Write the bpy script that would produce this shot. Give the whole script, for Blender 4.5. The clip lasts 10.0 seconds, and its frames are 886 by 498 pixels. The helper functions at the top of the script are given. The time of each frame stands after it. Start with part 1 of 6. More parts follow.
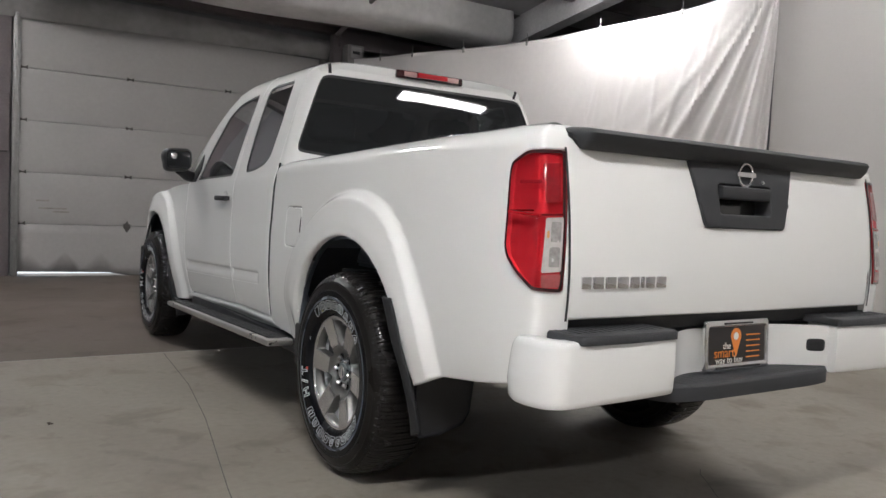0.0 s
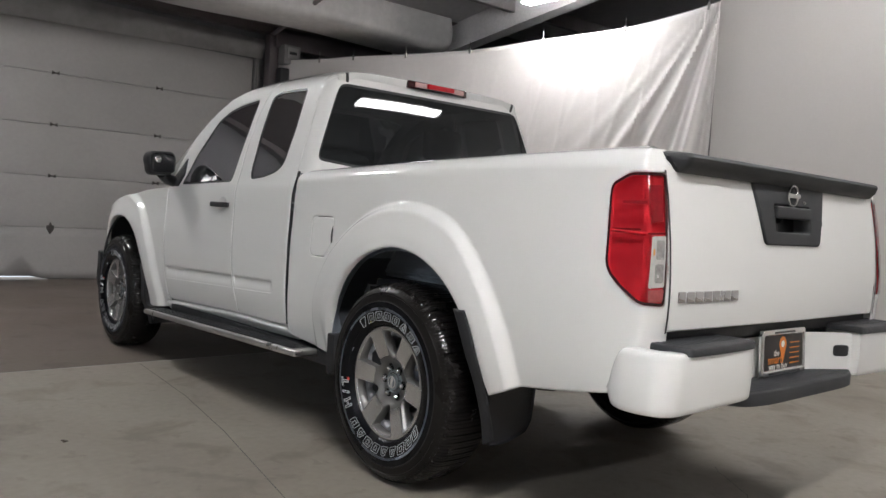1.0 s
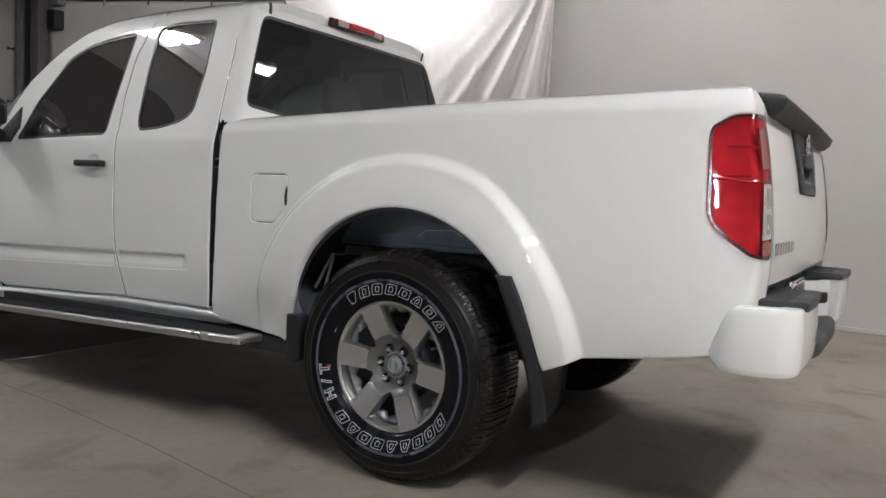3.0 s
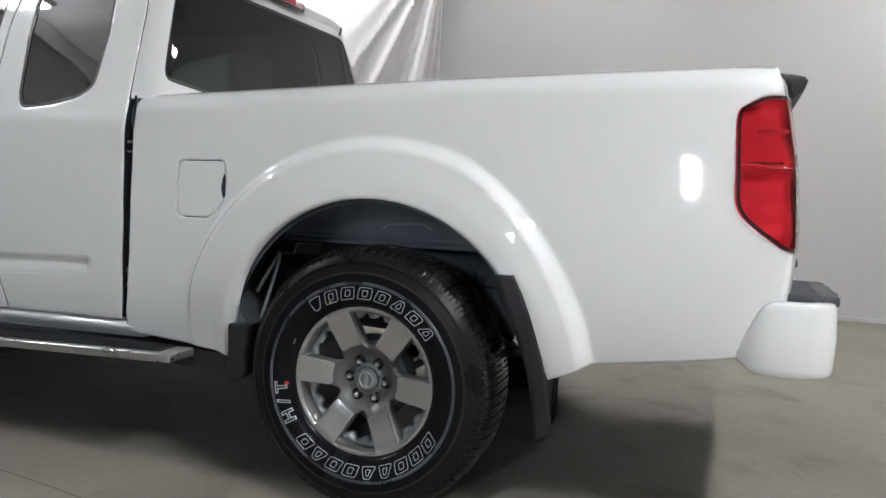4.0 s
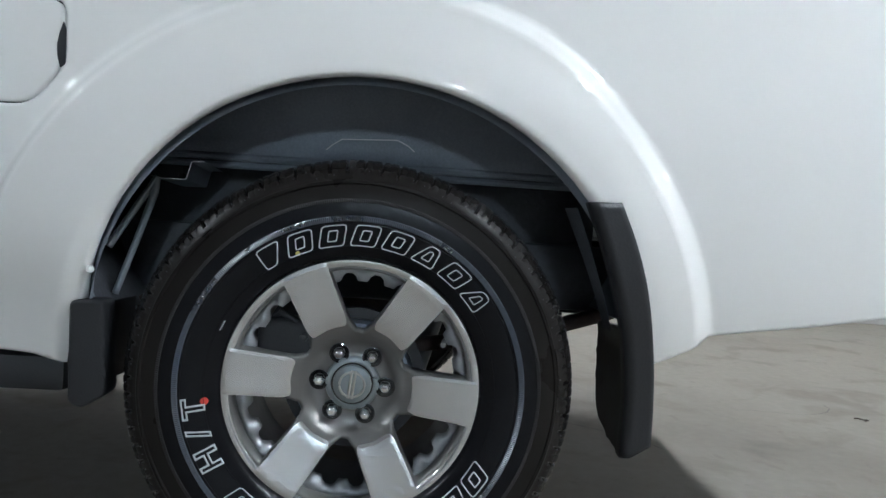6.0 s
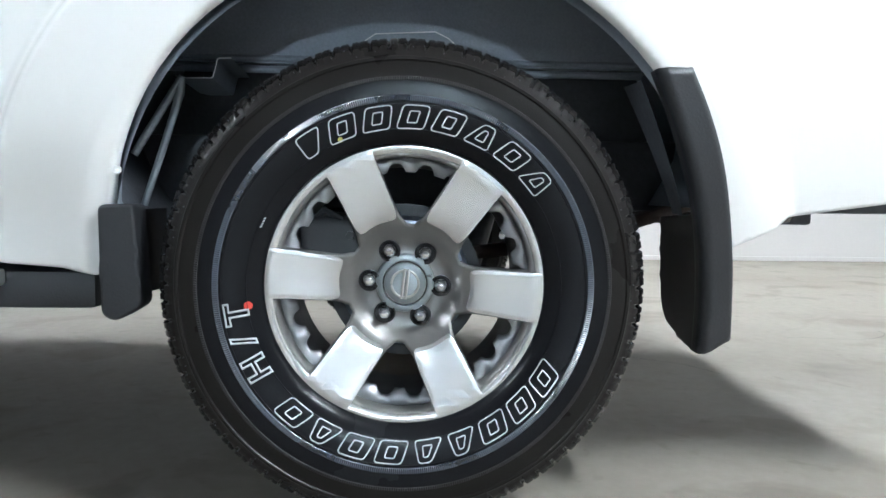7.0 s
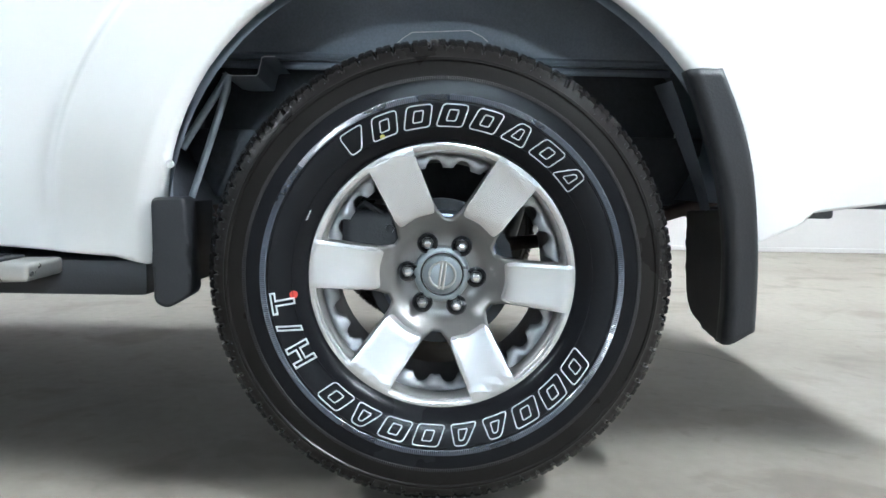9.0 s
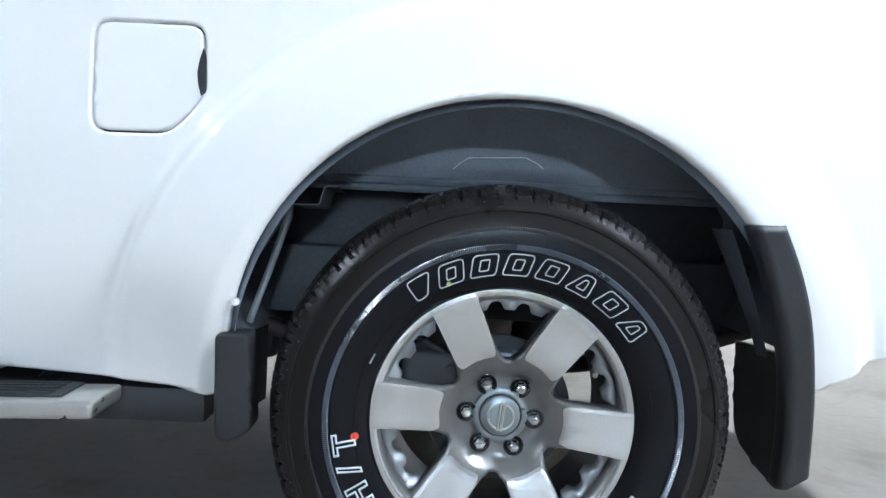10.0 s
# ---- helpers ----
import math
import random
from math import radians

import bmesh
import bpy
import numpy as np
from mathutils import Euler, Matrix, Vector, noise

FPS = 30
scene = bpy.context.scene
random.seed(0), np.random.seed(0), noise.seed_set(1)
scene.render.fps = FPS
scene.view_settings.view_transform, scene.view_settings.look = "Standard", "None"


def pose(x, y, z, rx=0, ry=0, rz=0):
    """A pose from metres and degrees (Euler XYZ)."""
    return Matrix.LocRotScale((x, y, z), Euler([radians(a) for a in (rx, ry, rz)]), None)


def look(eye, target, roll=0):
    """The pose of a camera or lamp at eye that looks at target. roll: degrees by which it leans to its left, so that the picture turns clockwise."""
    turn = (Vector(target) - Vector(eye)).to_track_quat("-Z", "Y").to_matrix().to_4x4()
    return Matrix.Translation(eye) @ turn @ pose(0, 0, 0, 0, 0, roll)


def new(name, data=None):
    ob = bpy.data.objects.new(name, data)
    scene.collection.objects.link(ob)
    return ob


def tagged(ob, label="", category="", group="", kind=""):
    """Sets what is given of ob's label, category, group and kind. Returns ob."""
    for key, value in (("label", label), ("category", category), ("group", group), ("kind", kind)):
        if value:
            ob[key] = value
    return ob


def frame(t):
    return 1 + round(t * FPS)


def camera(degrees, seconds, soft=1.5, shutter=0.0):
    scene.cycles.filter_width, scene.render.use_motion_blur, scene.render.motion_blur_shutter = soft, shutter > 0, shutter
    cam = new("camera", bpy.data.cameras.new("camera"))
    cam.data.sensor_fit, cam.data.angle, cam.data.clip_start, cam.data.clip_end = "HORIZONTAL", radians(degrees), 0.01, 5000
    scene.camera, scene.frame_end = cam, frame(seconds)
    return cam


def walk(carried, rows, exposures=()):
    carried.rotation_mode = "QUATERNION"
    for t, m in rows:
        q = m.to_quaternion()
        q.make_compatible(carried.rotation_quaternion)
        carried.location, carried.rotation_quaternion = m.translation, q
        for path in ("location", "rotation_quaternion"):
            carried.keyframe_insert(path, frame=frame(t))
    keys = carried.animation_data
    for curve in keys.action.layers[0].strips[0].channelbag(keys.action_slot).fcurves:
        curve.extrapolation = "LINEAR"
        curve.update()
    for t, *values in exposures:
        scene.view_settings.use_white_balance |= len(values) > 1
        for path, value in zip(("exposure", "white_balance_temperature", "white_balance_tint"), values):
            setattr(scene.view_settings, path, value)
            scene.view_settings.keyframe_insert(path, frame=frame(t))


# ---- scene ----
cam = camera(59.6, 10.0)
PATH = [
    (0, (-2.139, -2.685, 1.035), (-1.063, -1.002, 0.929), 2.7),
    (0.5, (-2.4, -2.538, 1.031), (-1.218, -0.928, 0.937), 2.7),
    (1, (-2.667, -2.38, 1.049), (-1.37, -0.86, 0.96), 3.4),
    (1.5, (-2.836, -2.179, 1.013), (-1.425, -0.764, 0.916), 3.7),
    (2, (-2.932, -1.945, 0.992), (-1.422, -0.641, 0.865), 2.5),
    (2.5, (-2.959, -1.678, 0.973), (-1.347, -0.503, 0.828), 2.2),
    (2.7, (-2.966, -1.569, 0.953), (-1.308, -0.459, 0.816), 2.3),
    (3.8, (-2.875, -1.099, 0.963), (-1.045, -0.303, 0.803), 2.5),
    (4, (-2.862, -0.959, 0.949), (-0.989, -0.274, 0.793), 2.2),
    (4.5, (-2.731, -0.711, 0.893), (-0.79, -0.246, 0.758), 2.4),
    (5, (-2.573, -0.452, 0.862), (-0.59, -0.219, 0.739), 2.4),
    (5.5, (-2.402, -0.219, 0.807), (-0.405, -0.206, 0.694), 3.2),
    (6, (-2.188, -0.058, 0.688), (-0.194, -0.193, 0.602), 3.7),
    (6.2, (-2.117, -0.044, 0.667), (-0.125, -0.132, 0.516), 3.8),
    (7.3, (-2.084, 0.009, 0.513), (-0.092, -0.087, 0.363), 0.0),
    (7.5, (-2.103, 0.02, 0.522), (-0.112, -0.067, 0.356), 0.1),
    (8, (-2.135, 0.034, 0.535), (-0.144, -0.053, 0.364), 0.4),
    (8.5, (-2.141, 0.023, 0.537), (-0.149, -0.042, 0.368), 0.5),
    (9, (-2.136, 0.03, 0.547), (-0.145, -0.027, 0.366), 1.1),
    (9.5, (-2.128, 0.063, 0.564), (-0.136, 0.008, 0.399), 1.8),
    (10, (-2.129, 0.14, 0.74), (-0.134, 0.083, 0.619), 2.8),
]
EXPOSURES = [
    (0, 0.22, 6230, 10), (2.7, 0.12, 6230, 10), (3.8, 0.27, 6000, 8), (4.5, 0.28, 5830, 7), (5.5, 0.28, 5640, 4), (6.2, 0.64, 5560, 4),
    (7.3, 1.56, 5560, 3), (9.5, 1.60, 5540, 3), (9.8, 1.46, 5440, 3), (10, 1.36, 5260, 4),
]
walk(cam, [(t, look(eye, target, roll)) for t, eye, target, roll in PATH], EXPOSURES)

# ---- world, lights ----
world = bpy.data.worlds.new("world")
scene.world = world
world.use_nodes = True
wn = world.node_tree.nodes
sky = wn.new("ShaderNodeTexSky")
sky.sky_type, sky.sun_disc, sky.sun_elevation, sky.sun_rotation = "NISHITA", False, radians(35), radians(200)
world.node_tree.links.new(sky.outputs["Color"], wn["Background"].inputs["Color"])
wn["Background"].inputs["Strength"].default_value = 0.12
sun = new("sun", bpy.data.lights.new("sun", "SUN"))
sun.data.energy, sun.data.angle, sun.data.color = 5.0, radians(0.5), (1.0, 0.96, 0.90)
sun.matrix_basis = look((0, 20, 20), (8, 0, 0))
# ceiling light fixtures, the last three unseen and added as fill: centre x, y, length, turned along, strength
FIXTURES = [
    (3.74, 3.30, 1.25, "y", 72.0, 3.52),
    (2.64, -2.62, 1.34, "x", 90.0, 3.68, 1.2),
    (-2.24, 4.44, 0.66, "x", 125.0, 3.74, 1.6),
    (-2.24, 4.70, 0.66, "x", 125.0, 3.74, 1.6),
    (-2.6, -2.8, 1.34, "x", 225.0, 3.68, 1.2),
    # added fill, unseen: one behind the tail, one near the partition wall
    (-1.6, -6.6, 1.34, "x", 70.0, 3.68, 1.2),
    (3.0, 0.3, 1.25, "y", 33.0, 3.68),
    # added cool lamp in place of a light carried beside the camera
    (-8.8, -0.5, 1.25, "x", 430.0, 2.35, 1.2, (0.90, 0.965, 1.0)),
]


# ---- materials ----
def node_mat(name, colour, rough=0.5, metal=0.0, vary=0.08, scale=3.0, fine=60.0, bump=0.0, coat=0.0, rough_vary=0.08, tint=None, spec=0.5):
    """A surface with broad blotches and fine grain in colour, gloss and relief."""
    m = bpy.data.materials.new(name)
    m.use_nodes = True
    n, l = m.node_tree.nodes, m.node_tree.links
    p = n["Principled BSDF"]
    co = n.new("ShaderNodeTexCoord")
    big, small = n.new("ShaderNodeTexNoise"), n.new("ShaderNodeTexNoise")
    for t, s, d in ((big, scale, 5), (small, fine, 3)):
        t.inputs["Scale"].default_value, t.inputs["Detail"].default_value = s, d
        l.new(co.outputs["Object"], t.inputs["Vector"])
    add = n.new("ShaderNodeMix")
    add.data_type = "FLOAT"
    add.inputs[0].default_value = 0.4
    l.new(big.outputs["Fac"], add.inputs[2])
    l.new(small.outputs["Fac"], add.inputs[3])
    ramp = n.new("ShaderNodeValToRGB")
    lo = [c * (1 - vary) for c in colour]
    hi = [min(1, c * (1 + vary)) for c in (tint or colour)]
    ramp.color_ramp.elements[0].position, ramp.color_ramp.elements[1].position = 0.32, 0.68
    ramp.color_ramp.elements[0].color, ramp.color_ramp.elements[1].color = (*lo, 1), (*hi, 1)
    l.new(add.outputs[0], ramp.inputs["Fac"])
    l.new(ramp.outputs["Color"], p.inputs["Base Color"])
    mr = n.new("ShaderNodeMapRange")
    mr.inputs["From Min"].default_value, mr.inputs["From Max"].default_value = 0.3, 0.7
    mr.inputs["To Min"].default_value, mr.inputs["To Max"].default_value = max(0.02, rough - rough_vary), min(1, rough + rough_vary)
    l.new(big.outputs["Fac"], mr.inputs["Value"])
    l.new(mr.outputs["Result"], p.inputs["Roughness"])
    p.inputs["Metallic"].default_value, p.inputs["Coat Weight"].default_value = metal, coat
    p.inputs["Coat Roughness"].default_value = 0.04
    p.inputs["Specular IOR Level"].default_value = spec
    if bump:
        b = n.new("ShaderNodeBump")
        b.inputs["Strength"].default_value, b.inputs["Distance"].default_value = bump, 0.004
        l.new(small.outputs["Fac"], b.inputs["Height"])
        l.new(b.outputs["Normal"], p.inputs["Normal"])
    return m


def lamp_mat(name, colour, strength):
    m = bpy.data.materials.new(name)
    m.use_nodes = True
    p = m.node_tree.nodes["Principled BSDF"]
    p.inputs["Emission Color"].default_value, p.inputs["Emission Strength"].default_value = (*colour, 1), strength
    return m


def glass_mat(name, tint, gloss_rough=0.02, veil=0.0):
    """Thin tinted car glass: clear tint behind a Fresnel gloss."""
    m = bpy.data.materials.new(name)
    m.use_nodes = True
    n, l = m.node_tree.nodes, m.node_tree.links
    n.remove(n["Principled BSDF"])
    tr, gl, mix, fr = n.new("ShaderNodeBsdfTransparent"), n.new("ShaderNodeBsdfGlossy"), n.new("ShaderNodeMixShader"), n.new("ShaderNodeFresnel")
    tr.inputs["Color"].default_value = (*tint, 1)
    gl.inputs["Roughness"].default_value = gloss_rough
    fr.inputs["IOR"].default_value = 1.42
    l.new(fr.outputs["Fac"], mix.inputs["Fac"])
    l.new(tr.outputs["BSDF"], mix.inputs[1])
    l.new(gl.outputs["BSDF"], mix.inputs[2])
    last = mix
    # thin grey layer lifts the panes in place of reflected light
    if veil:
        film, last = n.new("ShaderNodeBsdfDiffuse"), n.new("ShaderNodeMixShader")
        film.inputs["Color"].default_value, last.inputs["Fac"].default_value = (0.55, 0.57, 0.6, 1), veil
        l.new(mix.outputs["Shader"], last.inputs[1])
        l.new(film.outputs["BSDF"], last.inputs[2])
    l.new(last.outputs["Shader"], n["Material Output"].inputs["Surface"])
    return m


def lens_mat(name, colour, rough=0.08):
    m = node_mat(name, colour, rough, vary=0.2, scale=14, fine=90, coat=1.0, rough_vary=0.03)
    return m


PAINT = node_mat("white_car_paint", (0.803, 0.797, 0.780), 0.48, vary=0.012, scale=1.5, fine=300, coat=1.0, rough_vary=0.03)
GREY_PLASTIC = node_mat("dark_grey_grained_plastic", (0.024, 0.025, 0.028), 0.55, vary=0.15, scale=4, fine=420, bump=0.25)
BLACK_PLASTIC = node_mat("black_moulded_plastic", (0.0155, 0.0160, 0.0185), 0.48, vary=0.2, scale=5, fine=250, bump=0.15)
GLOSS_BLACK = node_mat("gloss_black_plastic", (0.012, 0.012, 0.013), 0.18, vary=0.1, scale=5, coat=0.6)
RUBBER = node_mat("tyre_rubber", (0.0080, 0.0082, 0.0096), 0.24, spec=0.14, vary=0.12, scale=5, fine=300, bump=0.04, rough_vary=0.04)
# pale blue base colour paints in the sheen of the ribs
RIBBED = node_mat("sheen_blue_ribbed_rubber", (0.030, 0.037, 0.054), 0.30, vary=0.7, scale=9, fine=200, spec=1.0, coat=0.3)
RIBBED_DIM = node_mat("worn_ribbed_rubber", (0.020, 0.019, 0.019), 0.5, vary=0.45, scale=6, fine=200, spec=0.25)
OLD_RUBBER = node_mat("dull_tyre_rubber", (0.0130, 0.0116, 0.0108), 0.30, spec=0.14, vary=0.15, scale=7, fine=300, bump=0.05, rough_vary=0.05)
TREAD = node_mat("tyre_tread_rubber", (0.0115, 0.0104, 0.0100), 0.20, spec=0.34, vary=0.3, scale=12, fine=260, bump=0.12, rough_vary=0.14)
LETTER = node_mat("white_sidewall_rubber", (0.54, 0.55, 0.57), 0.6, vary=0.12, scale=40, fine=300)
MACHINED = node_mat("machined_alloy", (0.55, 0.54, 0.53), 0.24, metal=0.78, vary=0.02, scale=5, fine=600, rough_vary=0.015)
# the turned faces are faintly wavy
mn, ml = MACHINED.node_tree.nodes, MACHINED.node_tree.links
wave, wave_bump = mn.new("ShaderNodeTexNoise"), mn.new("ShaderNodeBump")
wave.inputs["Scale"].default_value, wave.inputs["Detail"].default_value = 9.0, 1.0
wave_bump.inputs["Strength"].default_value, wave_bump.inputs["Distance"].default_value = 0.4, 0.012
ml.new(mn["Texture Coordinate"].outputs["Object"], wave.inputs["Vector"])
ml.new(wave.outputs["Fac"], wave_bump.inputs["Height"])
ml.new(wave_bump.outputs["Normal"], mn["Principled BSDF"].inputs["Normal"])
DARK_MIRROR = node_mat("dark_mirror_glass", (0.02, 0.021, 0.023), 0.06, vary=0.05, scale=10, spec=0.6, rough_vary=0.02)
RIM_GREY = node_mat("grey_painted_alloy", (0.17, 0.166, 0.160), 0.34, metal=0.6, vary=0.05, scale=6, fine=300, rough_vary=0.03)
RING_GREY = node_mat("pale_cast_alloy", (0.42, 0.43, 0.45), 0.4, metal=0.7, vary=0.15, scale=25)
RIM_DARK = node_mat("shadow_grey_alloy", (0.17, 0.17, 0.175), 0.38, metal=0.6, vary=0.12, scale=20)
CHROME = node_mat("chrome", (0.86, 0.86, 0.87), 0.10, metal=1.0, vary=0.03, scale=30)
CAP_GREY = node_mat("bluish_alloy", (0.27, 0.30, 0.315), 0.30, metal=0.7, vary=0.06, scale=20, fine=300, rough_vary=0.03)
STEEL = node_mat("brake_steel", (0.26, 0.29, 0.34), 0.35, metal=0.85, vary=0.2, scale=30)
UNDER = node_mat("underbody_coating", (0.055, 0.060, 0.070), 0.6, vary=0.3, scale=6, fine=90, bump=0.3)
# coating colour raised to stand in for lamplight reaching into the well
LINER = node_mat("lightened_well_coating", (0.23, 0.255, 0.295), 0.5, vary=0.2, scale=5, fine=200, bump=0.2)
STAY = node_mat("dull_zinc_stay", (0.34, 0.37, 0.40), 0.45, metal=0.4, vary=0.2, scale=20)
RUST = node_mat("rusty_frame", (0.05, 0.035, 0.03), 0.7, vary=0.35, scale=14, fine=80, bump=0.3)
ALU = node_mat("brushed_aluminium", (0.60, 0.59, 0.57), 0.34, metal=0.9, vary=0.06, scale=12, fine=200)
RED_LENS = glass_mat("red_lens", (0.66, 0.026, 0.038), 0.03)
REFLECTOR = node_mat("lamp_reflector", (0.80, 0.77, 0.77), 0.36, metal=0.4, vary=0.03, scale=30)
DARK_LENS = node_mat("dark_lens_border", (0.05, 0.008, 0.010), 0.15, vary=0.1, scale=20, coat=1.0, rough_vary=0.02)
CELL_RED = lens_mat("shaded_red_cell", (0.26, 0.010, 0.016))
DEEP_RED = lens_mat("deep_red_lens", (0.17, 0.007, 0.010))
MILK_LENS = node_mat("milky_lens", (0.46, 0.44, 0.425), 0.15, vary=0.12, scale=60, fine=14, coat=1.0)
PINK_LENS = lens_mat("pale_pink_lens", (0.50, 0.30, 0.29))
ROSE_LENS = lens_mat("rose_reflector", (0.33, 0.075, 0.075))
BRIGHT_RED = lens_mat("bright_red_lens", (0.46, 0.012, 0.02), 0.12)
LAMP_BOWL = node_mat("clear_lamp_bowl", (0.40, 0.395, 0.38), 0.2, metal=0.3, vary=0.22, scale=45, fine=90, coat=1.0)
AMBER = lens_mat("amber_bulb", (0.62, 0.30, 0.12), 0.2)
REAR_GLASS = glass_mat("dark_tinted_glass", (0.045, 0.052, 0.056), veil=0.028)
SIDE_GLASS = glass_mat("green_tinted_glass", (0.66, 0.90, 0.75), veil=0.012)
CABIN = node_mat("grey_cabin_trim", (0.16, 0.165, 0.165), 0.8, vary=0.15, scale=6, fine=200)
SEAT = node_mat("grey_seat_cloth", (0.17, 0.17, 0.17), 0.9, vary=0.15, scale=8, fine=300)
HEADLINER = node_mat("pale_headliner", (0.45, 0.44, 0.42), 0.9, vary=0.08)
def concrete_mat(name, colour, stain, rough):
    """Worn concrete: broad blotches, darker stains with ragged rims, fine grain."""
    m = node_mat(name, colour, rough, vary=0.13, scale=0.9, fine=26, bump=0.08, rough_vary=0.10, spec=0.32)
    n, l = m.node_tree.nodes, m.node_tree.links
    p, co = n["Principled BSDF"], n["Texture Coordinate"]
    base = p.inputs["Base Color"].links[0].from_socket
    for scale, lo, hi, amount in ((0.55, 0.50, 0.70, 0.45), (3.2, 0.54, 0.66, 0.42), (11.0, 0.62, 0.68, 0.22)):
        t, r, mix = n.new("ShaderNodeTexNoise"), n.new("ShaderNodeMapRange"), n.new("ShaderNodeMix")
        t.inputs["Scale"].default_value, t.inputs["Detail"].default_value, t.inputs["Distortion"].default_value = scale, 7, 0.6
        r.inputs["From Min"].default_value, r.inputs["From Max"].default_value, r.inputs["To Max"].default_value = lo, hi, amount
        mix.data_type = "RGBA"
        l.new(co.outputs["Object"], t.inputs["Vector"])
        l.new(t.outputs["Fac"], r.inputs["Value"])
        l.new(r.outputs["Result"], mix.inputs["Factor"])
        l.new(base, mix.inputs[6])
        mix.inputs[7].default_value = (*stain, 1)
        base = mix.outputs[2]
    l.new(base, p.inputs["Base Color"])
    return m


FLOOR = concrete_mat("pale_concrete", (0.262, 0.236, 0.201), (0.118, 0.098, 0.080), 0.62)
FLOOR_BROWN = concrete_mat("brown_stained_concrete", (0.122, 0.100, 0.084), (0.07, 0.056, 0.046), 0.62)
# yard colour raised so the daylight strip under the door is brighter
YARD = node_mat("brightened_yard", (0.72, 0.75, 0.80), 0.8, vary=0.1, scale=1.2, fine=8)
SCRAP = node_mat("dry_leaf_scrap", (0.05, 0.035, 0.025), 0.8, vary=0.3, scale=40)
JOINT = node_mat("joint_filler", (0.33, 0.32, 0.30), 0.8, vary=0.2, scale=8)
CRACK = node_mat("dark_joint", (0.10, 0.097, 0.092), 0.9, vary=0.2, scale=8)
WALL = node_mat("white_wall_paint", (0.55, 0.527, 0.510), 0.75, vary=0.025, scale=0.7, fine=40, bump=0.04)
CURTAIN = node_mat("white_vinyl_curtain", (0.68, 0.645, 0.632), 0.62, vary=0.04, scale=1.4, fine=20)
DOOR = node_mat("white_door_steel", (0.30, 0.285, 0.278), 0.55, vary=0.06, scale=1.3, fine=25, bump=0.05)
DIRT = node_mat("brown_scuff", (0.225, 0.205, 0.19), 0.8, vary=0.3, scale=12)
GALV = node_mat("galvanised_steel", (0.20, 0.195, 0.19), 0.5, metal=0.4, vary=0.2, scale=15)
HINGE = node_mat("weathered_hinge_steel", (0.075, 0.068, 0.064), 0.5, metal=0.5, vary=0.3, scale=30)
HEADER = node_mat("grey_header_sheet", (0.22, 0.21, 0.208), 0.7, vary=0.2, scale=1.6, fine=10, bump=0.1)
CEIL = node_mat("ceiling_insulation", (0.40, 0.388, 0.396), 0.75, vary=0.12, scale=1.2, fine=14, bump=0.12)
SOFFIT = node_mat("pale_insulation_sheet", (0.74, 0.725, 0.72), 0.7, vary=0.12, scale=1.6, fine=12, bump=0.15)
BEAM = node_mat("grey_painted_steel", (0.70, 0.68, 0.69), 0.6, vary=0.14, scale=2.5, fine=30)
BRACE = node_mat("brown_grey_steel", (0.20, 0.185, 0.185), 0.6, vary=0.2, scale=6)
DARK_BEAM = node_mat("dark_brown_steel", (0.118, 0.100, 0.104), 0.7, vary=0.2, scale=4)
# dark base colour puts the unlit sides of the hall into these walls
DARK_WALL = node_mat("unlit_dark_wall", (0.17, 0.165, 0.175), 0.9, vary=0.15, scale=0.8)
BOX_GREY = node_mat("grey_enamel", (0.30, 0.29, 0.28), 0.5, vary=0.1, scale=8)
PLATE_BLACK = node_mat("black_plate_card", (0.025, 0.022, 0.022), 0.45, vary=0.1, scale=20)
ORANGE = node_mat("orange_print", (0.78, 0.24, 0.04), 0.5, vary=0.05, scale=30)
WHITE_INK = node_mat("white_print", (0.78, 0.78, 0.76), 0.5, vary=0.05, scale=30)
RED_INK = node_mat("red_paint_dot", (0.6, 0.05, 0.03), 0.6, vary=0.1, scale=60)
YELLOW_INK = node_mat("yellow_paint_dot", (0.5, 0.45, 0.1), 0.6, vary=0.1, scale=60)


# ---- mesh helpers ----
def link_mesh(name, bm, material, parent=None, label="", smooth=True):
    me = bpy.data.meshes.new(name)
    bm.to_mesh(me)
    bm.free()
    if smooth:
        me.shade_smooth()
        me.set_sharp_from_angle(angle=radians(38))
        if "exact" in me.attributes:
            n = np.zeros(len(me.vertices) * 3, np.float32)
            me.attributes["exact"].data.foreach_get("vector", n)
            me.normals_split_custom_set_from_vertices(n.reshape(-1, 3))
            me.attributes.remove(me.attributes["exact"])
    for m in material if isinstance(material, (list, tuple)) else (material,):
        me.materials.append(m)
    ob = new(name, me)
    ob.parent = parent
    return tagged(ob, label)


def part(name, bm, material, parent, label="", smooth=True):
    return link_mesh(name, bm, material, parent, label, smooth)


def twin(ob, name, parent, m):
    """A further object on the same mesh."""
    o = new(name, ob.data)
    o.parent = parent
    o.matrix_basis = m
    return o


def box(lo, hi, bevel=0.0, bm=None, seg=2):
    bm2 = bmesh.new()
    c = [(a + b) / 2 for a, b in zip(lo, hi)]
    s = [abs(b - a) for a, b in zip(lo, hi)]
    bmesh.ops.create_cube(bm2, size=1, matrix=Matrix.Translation(c) @ Matrix.Diagonal((*s, 1)))
    if bevel:
        bmesh.ops.bevel(bm2, geom=bm2.edges[:], offset=bevel, segments=seg, affect="EDGES", profile=0.6)
    return bm2 if bm is None else merge(bm, bm2)


def merge(bm, other):
    me = bpy.data.meshes.new("tmp")
    other.to_mesh(me)
    other.free()
    bm.from_mesh(me)
    bpy.data.meshes.remove(me)
    return bm


